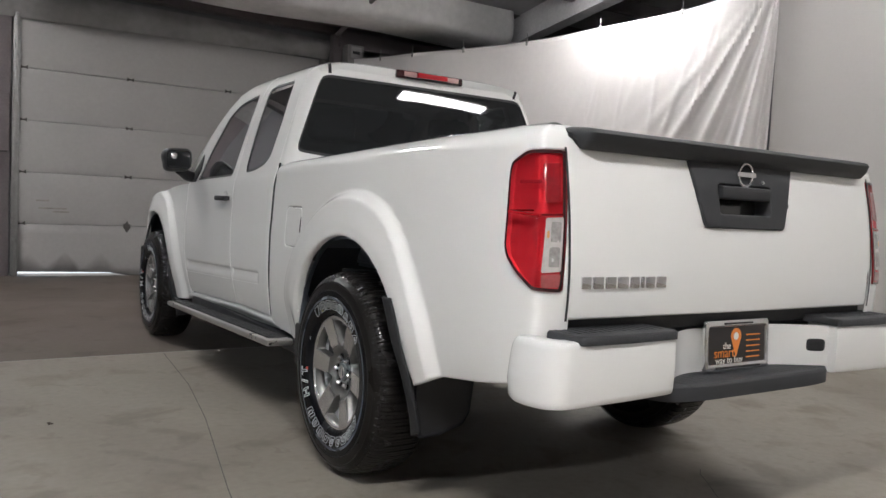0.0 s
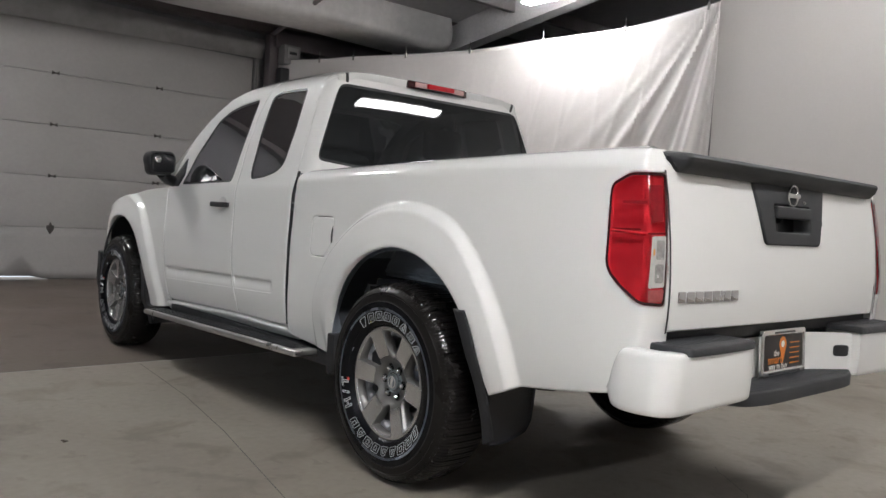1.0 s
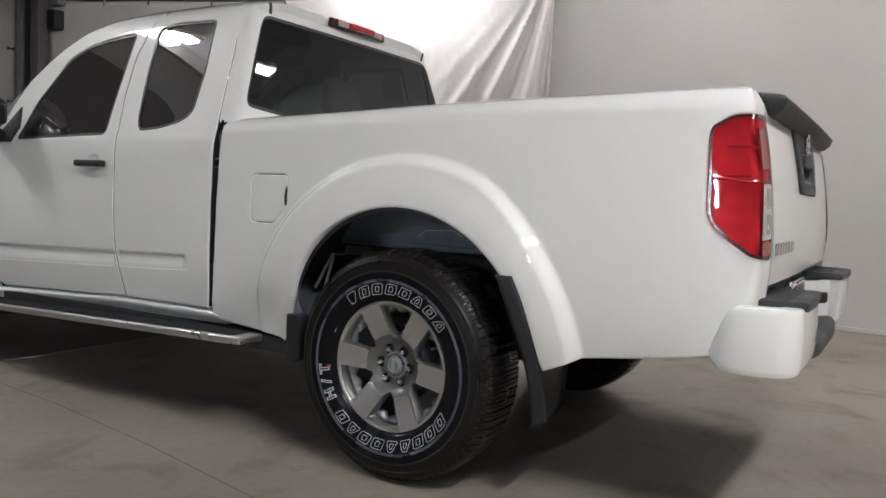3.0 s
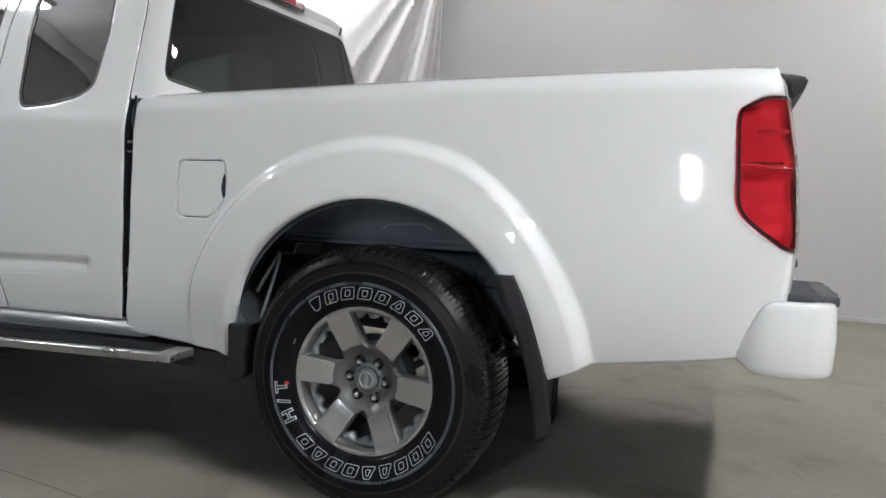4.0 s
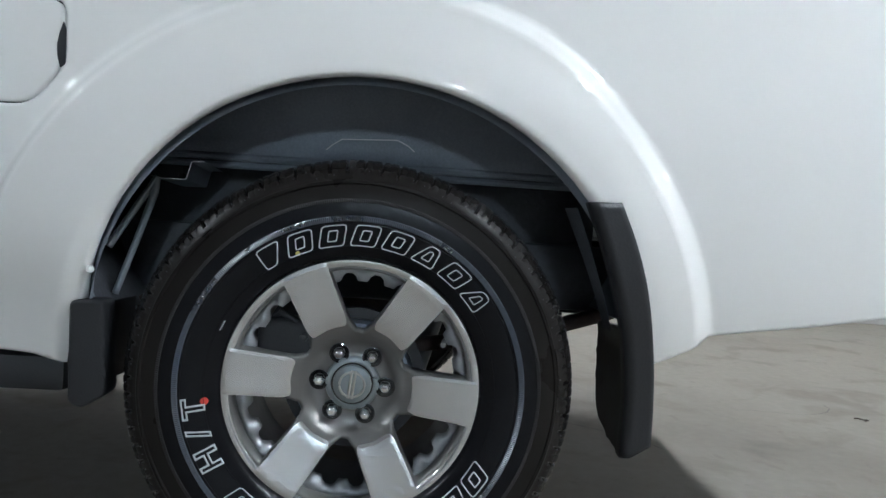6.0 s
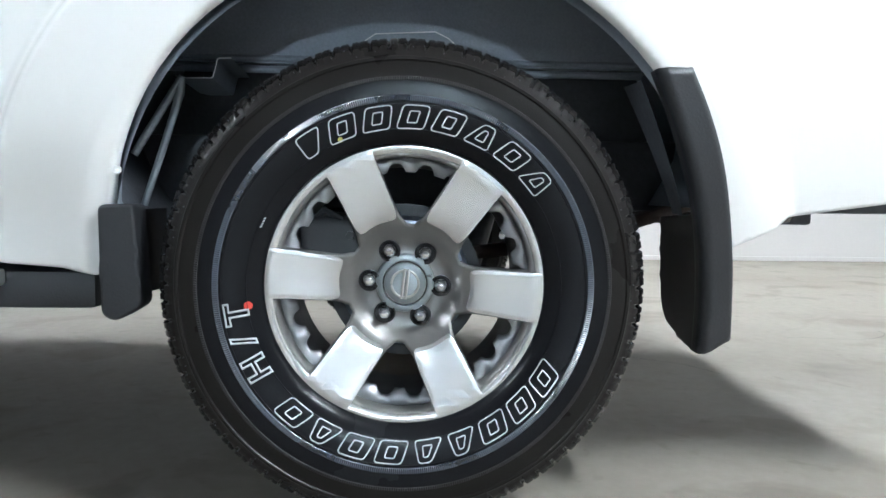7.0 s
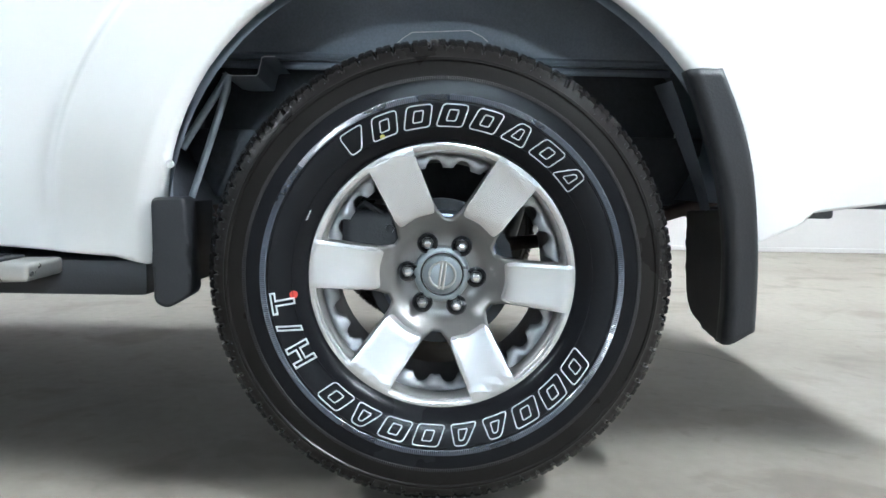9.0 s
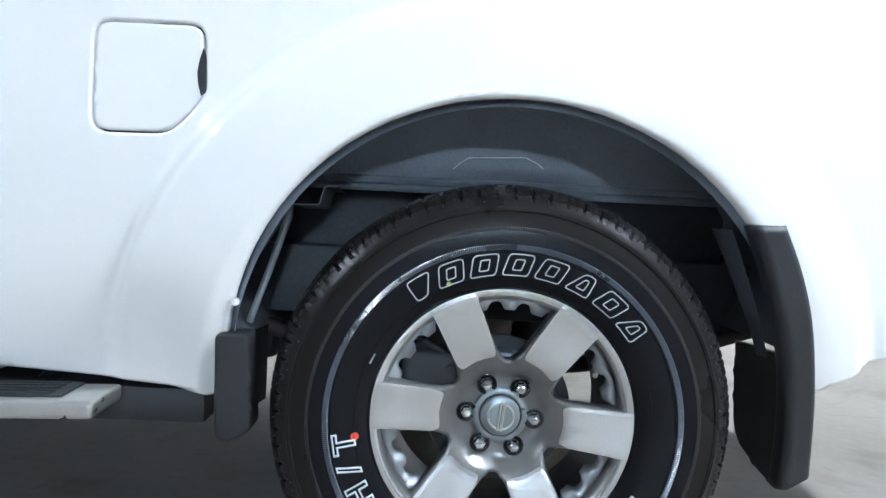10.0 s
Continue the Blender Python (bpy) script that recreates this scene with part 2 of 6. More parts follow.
def tube(points, r, seg=10, bm=None):
    """A round bar along points."""
    bm = bm or bmesh.new()
    pts = [Vector(p) for p in points]
    rings = []
    for i, p in enumerate(pts):
        d = (pts[min(i + 1, len(pts) - 1)] - pts[max(i - 1, 0)]).normalized()
        q = d.to_track_quat("Z", "Y")
        rings.append([bm.verts.new(p + q @ Vector((r * math.cos(2 * math.pi * k / seg), r * math.sin(2 * math.pi * k / seg), 0))) for k in range(seg)])
    for a, b in zip(rings, rings[1:]):
        for k in range(seg):
            bm.faces.new((a[k], a[(k + 1) % seg], b[(k + 1) % seg], b[k]))
    bm.faces.new(rings[0][::-1])
    bm.faces.new(rings[-1])
    return bm


def lathe(profile, seg=64, closed=False, bm=None):
    """Turns (radius, offset) round the x axis; offset counts towards -x."""
    bm = bm or bmesh.new()
    rings = [[bm.verts.new((-o, r * math.cos(2 * math.pi * k / seg), r * math.sin(2 * math.pi * k / seg))) for k in range(seg)] for r, o in profile]
    for a, b in list(zip(rings, rings[1:])) + ([(rings[-1], rings[0])] if closed else []):
        for k in range(seg):
            bm.faces.new((a[k], b[k], b[(k + 1) % seg], a[(k + 1) % seg]))
    return bm


def grid_sheet(nu, nv, f, bm=None):
    bm = bm or bmesh.new()
    v = [[bm.verts.new(f(i / nu, j / nv)) for j in range(nv + 1)] for i in range(nu + 1)]
    for i in range(nu):
        for j in range(nv):
            bm.faces.new((v[i][j], v[i + 1][j], v[i + 1][j + 1], v[i][j + 1]))
    return bm


def inside(poly, pts):
    x, y = pts[:, 0], pts[:, 1]
    hit = np.zeros(len(pts), bool)
    for (x0, y0), (x1, y1) in zip(poly, np.roll(poly, -1, axis=0)):
        if y0 != y1:
            hit ^= ((y0 > y) != (y1 > y)) & (x < (x1 - x0) * (y - y0) / (y1 - y0) + x0)
    return hit


def dense(poly, step):
    out = []
    for (x0, y0), (x1, y1) in zip(poly, list(poly[1:]) + [poly[0]]):
        n = max(1, int(math.hypot(x1 - x0, y1 - y0) / step))
        out += [(x0 + (x1 - x0) * k / n, y0 + (y1 - y0) * k / n) for k in range(n)]
    return out


def rounded(poly, r, seg=4):
    """The polygon with its corners rounded."""
    out = []
    n = len(poly)
    for i, p in enumerate(poly):
        p, a, b = Vector(p), Vector(poly[i - 1]), Vector(poly[(i + 1) % n])
        ra, rb = min(r, (a - p).length * 0.48), min(r, (b - p).length * 0.48)
        s, e = p + (a - p).normalized() * ra, p + (b - p).normalized() * rb
        for k in range(seg + 1):
            t = k / seg
            out.append(tuple(s * (1 - t) ** 2 + p * 2 * t * (1 - t) + e * t * t))
    return out


def sheet(outline, surf, step=0.03, holes=(), rim=None, lip=0.0, bm=None, edge=None, rings=()):
    """A panel with the given outline and holes in two coordinates, laid on surf(a, b). rim: the vector by which its
    edges turn in; lip: how far the outermost edge drops that way."""
    from mathutils import geometry
    edge = edge or step * 0.6
    loops = [dense(list(p), edge) for p in (outline, *holes)]
    pts, edges = [], []
    for lp in loops:
        k0 = len(pts)
        pts += lp
        edges += [(k0 + i, k0 + (i + 1) % len(lp)) for i in range(len(lp))]
    border = np.array(pts)
    nb = len(pts)
    lo, hi = border.min(0), border.max(0)
    gx, gy = np.meshgrid(np.arange(lo[0] + step / 2, hi[0], step), np.arange(lo[1] + step / 2, hi[1], step))
    cand = np.stack([gx.ravel(), gy.ravel()], 1)
    if lip:
        ring = []
        for lp in loops:
            a = np.array(lp)
            t = np.roll(a, -1, 0) - np.roll(a, 1, 0)
            t /= np.linalg.norm(t, axis=1)[:, None] + 1e-9
            nrm = np.stack([-t[:, 1], t[:, 0]], 1)
            ring += [a + nrm * 0.006, a - nrm * 0.006]
        ring = np.concatenate(ring)
    polys = [np.array(p, float) for p in (outline, *holes)]

    def keep(c):
        ok = inside(polys[0], c)
        for h in polys[1:]:
            ok &= ~inside(h, c)
        return c[ok]
    for cx, cy, r0, r1, dr, da in rings:
        # finer points laid in rings where the panel swells
        cand = cand[np.abs(np.hypot(cand[:, 0] - cx, cand[:, 1] - cy) - (r0 + r1) / 2) > (r1 - r0) / 2 + dr]
        n = int(2 * math.pi * r1 / da)
        rr, aa = np.meshgrid(np.arange(r0, r1 + dr / 2, dr), np.arange(n) * 2 * math.pi / n)
        cand = np.concatenate([cand, np.stack([cx + (rr * np.cos(aa)).ravel(), cy + (rr * np.sin(aa)).ravel()], 1)])
    cand = keep(cand)
    if len(cand):
        d = np.min(np.linalg.norm(cand[:, None, :] - border[None], axis=2), axis=1)
        cand = cand[d > (max(edge * 0.55, 0.009) if lip else edge * 0.55)]
    allp = [tuple(p) for p in pts] + [tuple(p) for p in cand]
    if lip:
        ring = keep(ring)
        d = np.min(np.linalg.norm(ring[:, None, :] - border[None], axis=2), axis=1)
        allp += [tuple(p) for p in ring[d > 0.0055]]
    vs, _, fs, *_ = geometry.delaunay_2d_cdt([Vector(p) for p in allp], edges, [], 0, 1e-5)
    cen = np.array([[sum(vs[i][k] for i in f) / 3 for k in (0, 1)] for f in fs])
    ok = inside(polys[0], cen)
    for h in polys[1:]:
        ok &= ~inside(h, cen)
    bm = bm or bmesh.new()
    exact = bm.verts.layers.float_vector.get("exact") or bm.verts.layers.float_vector.new("exact")
    used = {}
    faces = []
    for f, good in zip(fs, ok):
        if good:
            for i in f:
                if i not in used:
                    a, b = vs[i][0], vs[i][1]
                    v = used[i] = bm.verts.new(surf(a, b))
                    v[exact] = (surf(a + 0.002, b) - surf(a - 0.002, b)).cross(surf(a, b + 0.002) - surf(a, b - 0.002)).normalized()
            try:
                faces.append(bm.faces.new([used[i] for i in f]))
            except ValueError:
                pass
    if rim is not None:
        rim = Vector(rim)
        mean = Vector()
        for f in faces:
            f.normal_update()
            mean += f.normal
        if mean.dot(rim) > 0:
            bmesh.ops.reverse_faces(bm, faces=faces)
            for v in used.values():
                v[exact] = -v[exact]
        open_edges = [e for f in faces for e in f.edges if len(e.link_faces) == 1]
        top, low = {}, {}
        rv = {v for e in open_edges for v in e.verts}
        if lip:
            for v in rv:
                v.co += rim.normalized() * lip
        for v in rv:
            top[v], low[v] = v, bm.verts.new(v.co + rim)
            v[exact] = (0, 0, 0)
        for e in open_edges:
            a, b = e.verts
            lp = e.link_loops[0]
            if lp.vert is b:
                a, b = b, a
            bm.faces.new((top[b], top[a], low[a], low[b]))
    return bm


def pchip(xs, ys):
    """A smooth monotone curve through points."""
    xs, ys = np.array(xs, float), np.array(ys, float)
    h, d = np.diff(xs), np.diff(ys) / np.diff(xs)
    m = np.concatenate([[d[0]], np.where(d[:-1] * d[1:] > 0, 2 * d[:-1] * d[1:] / np.where(d[:-1] + d[1:] == 0, 1, d[:-1] + d[1:]), 0), [d[-1]]])

    def f(x):
        x = min(max(x, xs[0]), xs[-1])
        i = min(int(np.searchsorted(xs, x, "right")) - 1, len(h) - 1)
        t = (x - xs[i]) / h[i]
        return float(ys[i] * (1 + 2 * t) * (1 - t) ** 2 + m[i] * h[i] * t * (1 - t) ** 2 + ys[i + 1] * t * t * (3 - 2 * t) + m[i + 1] * h[i] * t * t * (t - 1))
    return f


def smooth(t):
    t = min(max(t, 0.0), 1.0)
    return t * t * (3 - 2 * t)


def empty(name, label, category, group="", kind="", at=(0, 0, 0)):
    ob = new(name)
    ob.location = at
    ob.empty_display_size = 0.2
    return tagged(ob, label, category, group, kind)


# ---- the hall ----
WALL_X, DOOR_Y, CEIL_Z = 4.15, 7.66, 4.31
LEFT_X, BACK_Y, FAR_X = -11.0, -9.0, 8.0


def ceil_z(y):
    """The roof falls gently towards the garage door."""
    return CEIL_Z - 0.15 * max(0.0, y - 2.3)


def structure(name, bm, material, label, category, smooth=False):
    return tagged(link_mesh(name, bm, material, None, label, smooth), label, category, kind="structure")


def build_hall():
    fl = structure("floor", box((LEFT_X, BACK_Y, -0.2), (FAR_X, 2.53, 0)), FLOOR, "pale grey worn concrete floor slab with faint stains", "floor")
    structure("floor_rear", box((LEFT_X, 2.555, -0.2), (FAR_X, DOOR_Y + 0.3, -0.001)), FLOOR_BROWN, "darker brown-stained concrete floor before the garage door", "floor")
    structure("trim", box((LEFT_X, 2.53, -0.2), (FAR_X, 2.555, -0.002)), JOINT, "pale filled joint between two concrete slabs", "floor joint")
    # a fine joint running beside the truck
    j = bmesh.new()
    pts = [(-0.95, 2.5), (-1.02, 1.6), (-1.12, 0.9), (-1.29, 0.0), (-1.44, -0.9), (-1.62, -2.0), (-1.8, -3.4)]
    for a, b in zip(pts, pts[1:]):
        q = [j.verts.new((x, y, 0.001)) for x, y in ((a[0] - 0.002, a[1]), (a[0] + 0.002, a[1]), (b[0] + 0.002, b[1]), (b[0] - 0.002, b[1]))]
        j.faces.new(q)
    part("crack", j, CRACK, fl, "hairline crack in the concrete", False)
    # short wandering cracks behind the truck
    crng = random.Random(11)
    for x, y, a, n in ((0.16, -0.95, 0.5, 7), (-0.41, -1.25, 2.6, 6), (-0.9, -1.7, 1.1, 9), (0.9, -1.9, 2.9, 8)):
        ln = [(x, y)]
        for k in range(n):
            a += crng.uniform(-0.5, 0.5)
            ln.append((ln[-1][0] + 0.07 * math.cos(a), ln[-1][1] + 0.07 * math.sin(a)))
        j = bmesh.new()
        for p, q in zip(ln, ln[1:]):
            d = (Vector(q) - Vector(p)).normalized() * 0.0013
            j.faces.new([j.verts.new((px, py, 0.001)) for px, py in ((p[0] + d.y, p[1] - d.x), (q[0] + d.y, q[1] - d.x), (q[0] - d.y, q[1] + d.x), (p[0] - d.y, p[1] + d.x))])
        part("crack", j, CRACK, fl, "short hairline crack in the concrete", False)
    structure("wall_right", box((WALL_X, BACK_Y, 0), (WALL_X + 0.12, 1.72, CEIL_Z)), WALL, "smooth off-white painted partition wall", "wall")
    structure("baseboard", box((WALL_X - 0.018, BACK_Y, 0), (WALL_X - 0.001, 1.72, 0.035), 0.004), WALL, "low white base strip along the partition wall", "baseboard")
    # unseen wall, coloured dark so the panes reflect an unlit side
    structure("wall_left", box((LEFT_X - 0.12, BACK_Y, 0), (LEFT_X, DOOR_Y + 0.3, CEIL_Z)), DARK_WALL, "unseen side wall of the hall, coloured dark as an unlit side", "wall")
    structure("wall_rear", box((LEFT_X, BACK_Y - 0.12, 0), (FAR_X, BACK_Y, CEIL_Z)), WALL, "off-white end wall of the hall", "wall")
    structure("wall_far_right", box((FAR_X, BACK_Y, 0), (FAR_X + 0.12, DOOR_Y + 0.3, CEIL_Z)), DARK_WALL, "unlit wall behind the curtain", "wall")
    # end wall with the garage opening
    w = box((LEFT_X, DOOR_Y + 0.05, 0), (-1.50, DOOR_Y + 0.3, CEIL_Z))
    box((2.28, DOOR_Y + 0.05, 0), (FAR_X, DOOR_Y + 0.3, CEIL_Z), bm=w)
    box((-1.50, DOOR_Y + 0.05, 3.03), (2.28, DOOR_Y + 0.3, CEIL_Z), bm=w)
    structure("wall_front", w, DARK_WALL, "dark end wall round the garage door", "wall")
    c = box((LEFT_X, BACK_Y, CEIL_Z), (FAR_X, 2.3, CEIL_Z + 0.15))
    grid_sheet(1, 1, lambda u, v: (LEFT_X + (FAR_X - LEFT_X) * u, 2.3 + (DOOR_Y - 2.0) * v, ceil_z(2.3 + (DOOR_Y - 2.0) * v)), c)
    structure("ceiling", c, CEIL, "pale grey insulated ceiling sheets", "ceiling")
    structure("ground", box((-60, DOOR_Y + 0.3, -0.25), (60, 80, -0.02)), YARD, "sunlit yard outside the door, coloured pale to brighten the daylight strip", "ground")


def garage_door():
    root = empty("garage_door", "closed white sectional garage door with scuffed panels", "garage door", kind="structure", at=(0, 0, 0))
    x0, x1, h = -1.46, 2.24, 0.607
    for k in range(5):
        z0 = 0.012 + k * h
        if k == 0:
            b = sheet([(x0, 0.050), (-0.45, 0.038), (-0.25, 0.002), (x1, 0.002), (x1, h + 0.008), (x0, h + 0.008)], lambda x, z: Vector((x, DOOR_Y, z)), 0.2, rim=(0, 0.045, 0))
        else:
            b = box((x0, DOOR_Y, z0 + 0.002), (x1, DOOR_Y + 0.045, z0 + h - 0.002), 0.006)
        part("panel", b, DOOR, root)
    # unseen sheet added to stop outside light leaking through panel joints
    part("joint_light_stop", box((x0, DOOR_Y + 0.047, 0.06), (x1, DOOR_Y + 0.055, 3.06)), DARK_WALL, root)
    for k in range(1, 5):
        z = 0.012 + k * h
        for x in (-1.43, -0.26, 0.965, 2.19):
            bow = [(x - 0.040, z + 0.030), (x - 0.040, z - 0.020), (x - 0.012, z - 0.004), (x + 0.012, z - 0.004), (x + 0.040, z - 0.020), (x + 0.040, z + 0.030), (x + 0.012, z + 0.012), (x - 0.012, z + 0.012)]
            b = sheet(bow, lambda p, q: Vector((p, DOOR_Y - 0.010, q)), 0.03, rim=(0, 0.008, 0))
            b = tube([(x - 0.040, DOOR_Y - 0.014, z + 0.004), (x + 0.040, DOOR_Y - 0.014, z + 0.004)], 0.008, 8, b)
            part("hinge", b, HINGE, root)
    for x, z in ((-0.26, 0.60),):
        b = sheet([(x - 0.040, z), (x, z - 0.065), (x + 0.040, z), (x, z + 0.085)], lambda p, q: Vector((p, DOOR_Y - 0.022, q)), 0.03, rim=(0, 0.02, 0), lip=0.006)
        part("lift_handle", b, HINGE, root, "dark diamond-shaped lift handle")
    for k, (x, z, w) in enumerate(((-1.25, 0.80, 0.30), (-1.1, 0.76, 0.18), (-1.28, 0.89, 0.14))):
        part("scuff", box((x, DOOR_Y - 0.0025, z), (x + w, DOOR_Y - 0.001, z + 0.018), 0.0), DIRT, root, "", False)
    # side tracks
    for name, x in (("track_left", x0 - 0.045), ("track_right", x1 + 0.045)):
        b = box((x - 0.04, DOOR_Y - 0.06, 0), (x + 0.04, DOOR_Y + 0.05, 3.05), 0.004)
        box((x - 0.02, DOOR_Y - 0.09, 0), (x + 0.02, DOOR_Y - 0.055, 3.05), 0.003, b)
        part("track", b, GALV, root)
    tagged(link_mesh("door_jamb", box((x0 - 0.60, DOOR_Y - 0.03, 0), (x0 - 0.1, DOOR_Y + 0.05, 3.4), 0.005), DARK_BEAM), "dark grey-brown door jamb", "door jamb", kind="structure")
    tagged(link_mesh("door_jamb", box((x0 - 0.44, DOOR_Y - 0.12, 1.45), (x0 - 0.12, DOOR_Y - 0.03, 2.12), 0.01), DARK_BEAM), "dark brown panel beside the garage door", "panel", kind="structure")
    # header with a sagging insulation roll
    def roll(u, v):
        x = -2.2 + 4.55 * u
        w = 0.010 * math.sin(9 * u) + 0.008 * math.sin(23 * u + 5 * v) + 0.006 * math.sin(61 * u - 7 * v)
        return (x, DOOR_Y - 0.055 - (0.05 + w) * math.sin(math.pi * v) - 0.03 * v, 2.985 + 0.07 * u + (0.40 - 0.14 * u) * v)
    tagged(link_mesh("header_cover", grid_sheet(60, 20, roll), HEADER), "grey wrinkled insulation sheet above the garage door", "insulation", kind="structure")
    tagged(link_mesh("header_beam", box((LEFT_X, DOOR_Y - 0.16, 3.42), (FAR_X, DOOR_Y + 0.04, 3.75), 0.01), DARK_BEAM), "dark steel beam over the garage door", "beam", kind="structure")


def curtain():
    """The white curtain on its wire, from the partition round to the door."""
    way = [(4.12, 1.70), (4.13, 2.3), (4.12, 3.1), (4.06, 3.9), (3.90, 4.55), (3.50, 5.3), (3.05, 5.85), (2.80, 6.3), (2.62, 6.9), (2.52, 7.45)]
    d = np.concatenate([[0], np.cumsum([math.dist(a, b) for a, b in zip(way, way[1:])])])
    fx, fy = pchip(d, [p[0] for p in way]), pchip(d, [p[1] for p in way])
    total = d[-1]
    top = pchip([0, 0.35, 1.1, 2.2, 2.9, 3.7, 4.4, 5.2, total], [3.24, 3.20, 3.15, 3.16, 3.12, 3.07, 3.02, 3.0, 3.05])
    rng = random.Random(4)
    folds = [(rng.uniform(0.4, total), rng.uniform(0.02, 0.07), rng.uniform(0.006, 0.018), rng.uniform(0.15, 0.75)) for _ in range(26)]
    folds += [(2.36, 0.014, 0.012, 0.0), (3.75, 0.02, 0.012, 0.03)]

    def crisp(a):
        # a wave with narrow crests
        q = math.sin(a)
        return q * abs(q) ** 0.6 - 0.25 * math.cos(2 * a)

    def f(u, v):
        s = total * u
        z = 0.04 + (top(s) - 0.04) * v
        drop = (top(s) - z) / 3.2
        # pleats that fan out from the gathered corner at the partition
        phi = math.atan2(s + 0.03, top(0) - z + 0.12)
        g = math.exp(-(phi / 0.66) ** 2)
        o = g * min(1, 0.25 + 1.6 * drop) * (0.055 * crisp(phi * 30 + 0.6 + 0.8 * v + 0.9 * math.sin(phi * 9)) + 0.020 * crisp(phi * 67 + 2 * v))
        for c, w, a, k in folds:
            q = (s - c - k * drop * 2) / w
            o += a * math.exp(-q * q) * min(1, 2.2 * drop)
        o += 0.010 * math.sin(s * 4.1 + 1.6 * v) * (0.2 + drop)
        return (fx(s) - o * 0.9, fy(s) - o * 0.35, z)
    root = tagged(link_mesh("curtain", grid_sheet(560, 60, f), CURTAIN), "long white vinyl curtain with draped folds hung from a wire", "curtain")
    sol = root.modifiers.new("thickness", "SOLIDIFY")
    sol.thickness = 0.004
    w = tube([(fx(s) + 0.004, fy(s), top(s) + 0.004) for s in np.linspace(0.02, total, 60)], 0.004, 6)
    part("wire", w, GALV, root)
    for k, s in enumerate((0.12, 1.1, 2.22, 3.22, 4.05, 4.75, 5.3, 5.9)):
        x, y, z = fx(s), fy(s), top(s)
        b = box((x - 0.012, y - 0.014, z - 0.045), (x + 0.012, y + 0.014, z + 0.02), 0.004)
        b = tube([(x, y, z), (x, y, z + 0.10)], 0.004, 6, b)
        part("clip", b, WHITE_INK if k == 2 else GALV if k % 2 else BOX_GREY, root)


def roof_frame():
    # sloping white rafter above the curtain
    def rafter(name, a, b, w, h, m, label):
        d = Vector(b) - Vector(a)
        t = bmesh.new()
        for lo, hi in (((-w / 2, 0, -0.012), (w / 2, d.length, 0.012)), ((-0.008, 0, 0.012), (0.008, d.length, h - 0.012)), ((-w / 2, 0, h - 0.012), (w / 2, d.length, h + 0.012))):
            box(lo, hi, bm=t)
        ob = link_mesh(name, t, m, smooth=False)
        ob.matrix_basis = Matrix.Translation(a) @ d.to_track_quat("Y", "Z").to_matrix().to_4x4()
        return tagged(ob, label, "beam", kind="structure")
    rafter("rafter", (4.50, 7.6, 3.13), (4.50, 1.8, 3.94), 0.20, 0.42, BEAM, "pale painted steel roof beam")
    rafter("rafter", (7.4, 7.5, 3.05), (7.4, 1.5, 3.89), 0.2, 0.40, BEAM, "pale painted steel roof beam")
    for k, y in enumerate((4.9, 2.4, -0.1, -2.6, -5.1, -7.6)):
        structure("purlin", box((LEFT_X, y - 0.04, ceil_z(y) - 0.2), (FAR_X, y + 0.04, ceil_z(y) - 0.013), 0.006), BRACE, "grey steel roof purlin", "beam")
    structure("brace", tube([(2.40, 7.5, 3.36), (2.12, 5.7, 3.52)], 0.030, 10), BRACE, "diagonal brown-grey steel roof brace", "brace", True)
    # pale insulation that wraps the last purlin and sags behind it
    sy = pchip([0, 0.3, 0.55, 0.68, 0.82, 0.92, 1], [5.95, 5.93, 5.95, 6.05, 6.35, 6.7, 7.0])
    sz = pchip([0, 0.3, 0.55, 0.68, 0.82, 0.92, 1], [3.765, 3.58, 3.42, 3.345, 3.31, 3.34, 3.42])

    def wrap(u, v):
        x = -1.6 + 5.93 * u
        w = 0.012 * math.sin(3.1 * x) + 0.008 * math.sin(7.3 * x + 3 * v) + 0.005 * math.sin(17 * x - 6 * v)
        return (x, sy(v) - w * math.sin(math.pi * v), sz(v) - 0.02 * v * math.sin(1.9 * x) + 0.012 * u)
    ob = structure("soffit", grid_sheet(90, 24, wrap), SOFFIT, "pale sagging insulation sheet below the roof", "soffit", True)
    ob.modifiers.new("thickness", "SOLIDIFY").thickness = 0.02
    # added sheet that darkens what the side glass reflects
    deck = grid_sheet(1, 1, lambda u, v: (LEFT_X + (FAR_X - LEFT_X) * u, 5.97 + 1.6 * v, ceil_z(5.97 + 1.6 * v) - 0.02))
    structure("dark_roof_sheet", deck, DARK_BEAM, "dark red-brown sheet added under the roof for darker reflections", "roof deck")
    structure("crosspiece", box((2.4, 7.3, 3.2), (6.5, 7.42, 3.42), 0.01), DARK_BEAM, "dark red-brown steel beam behind the curtain", "beam")


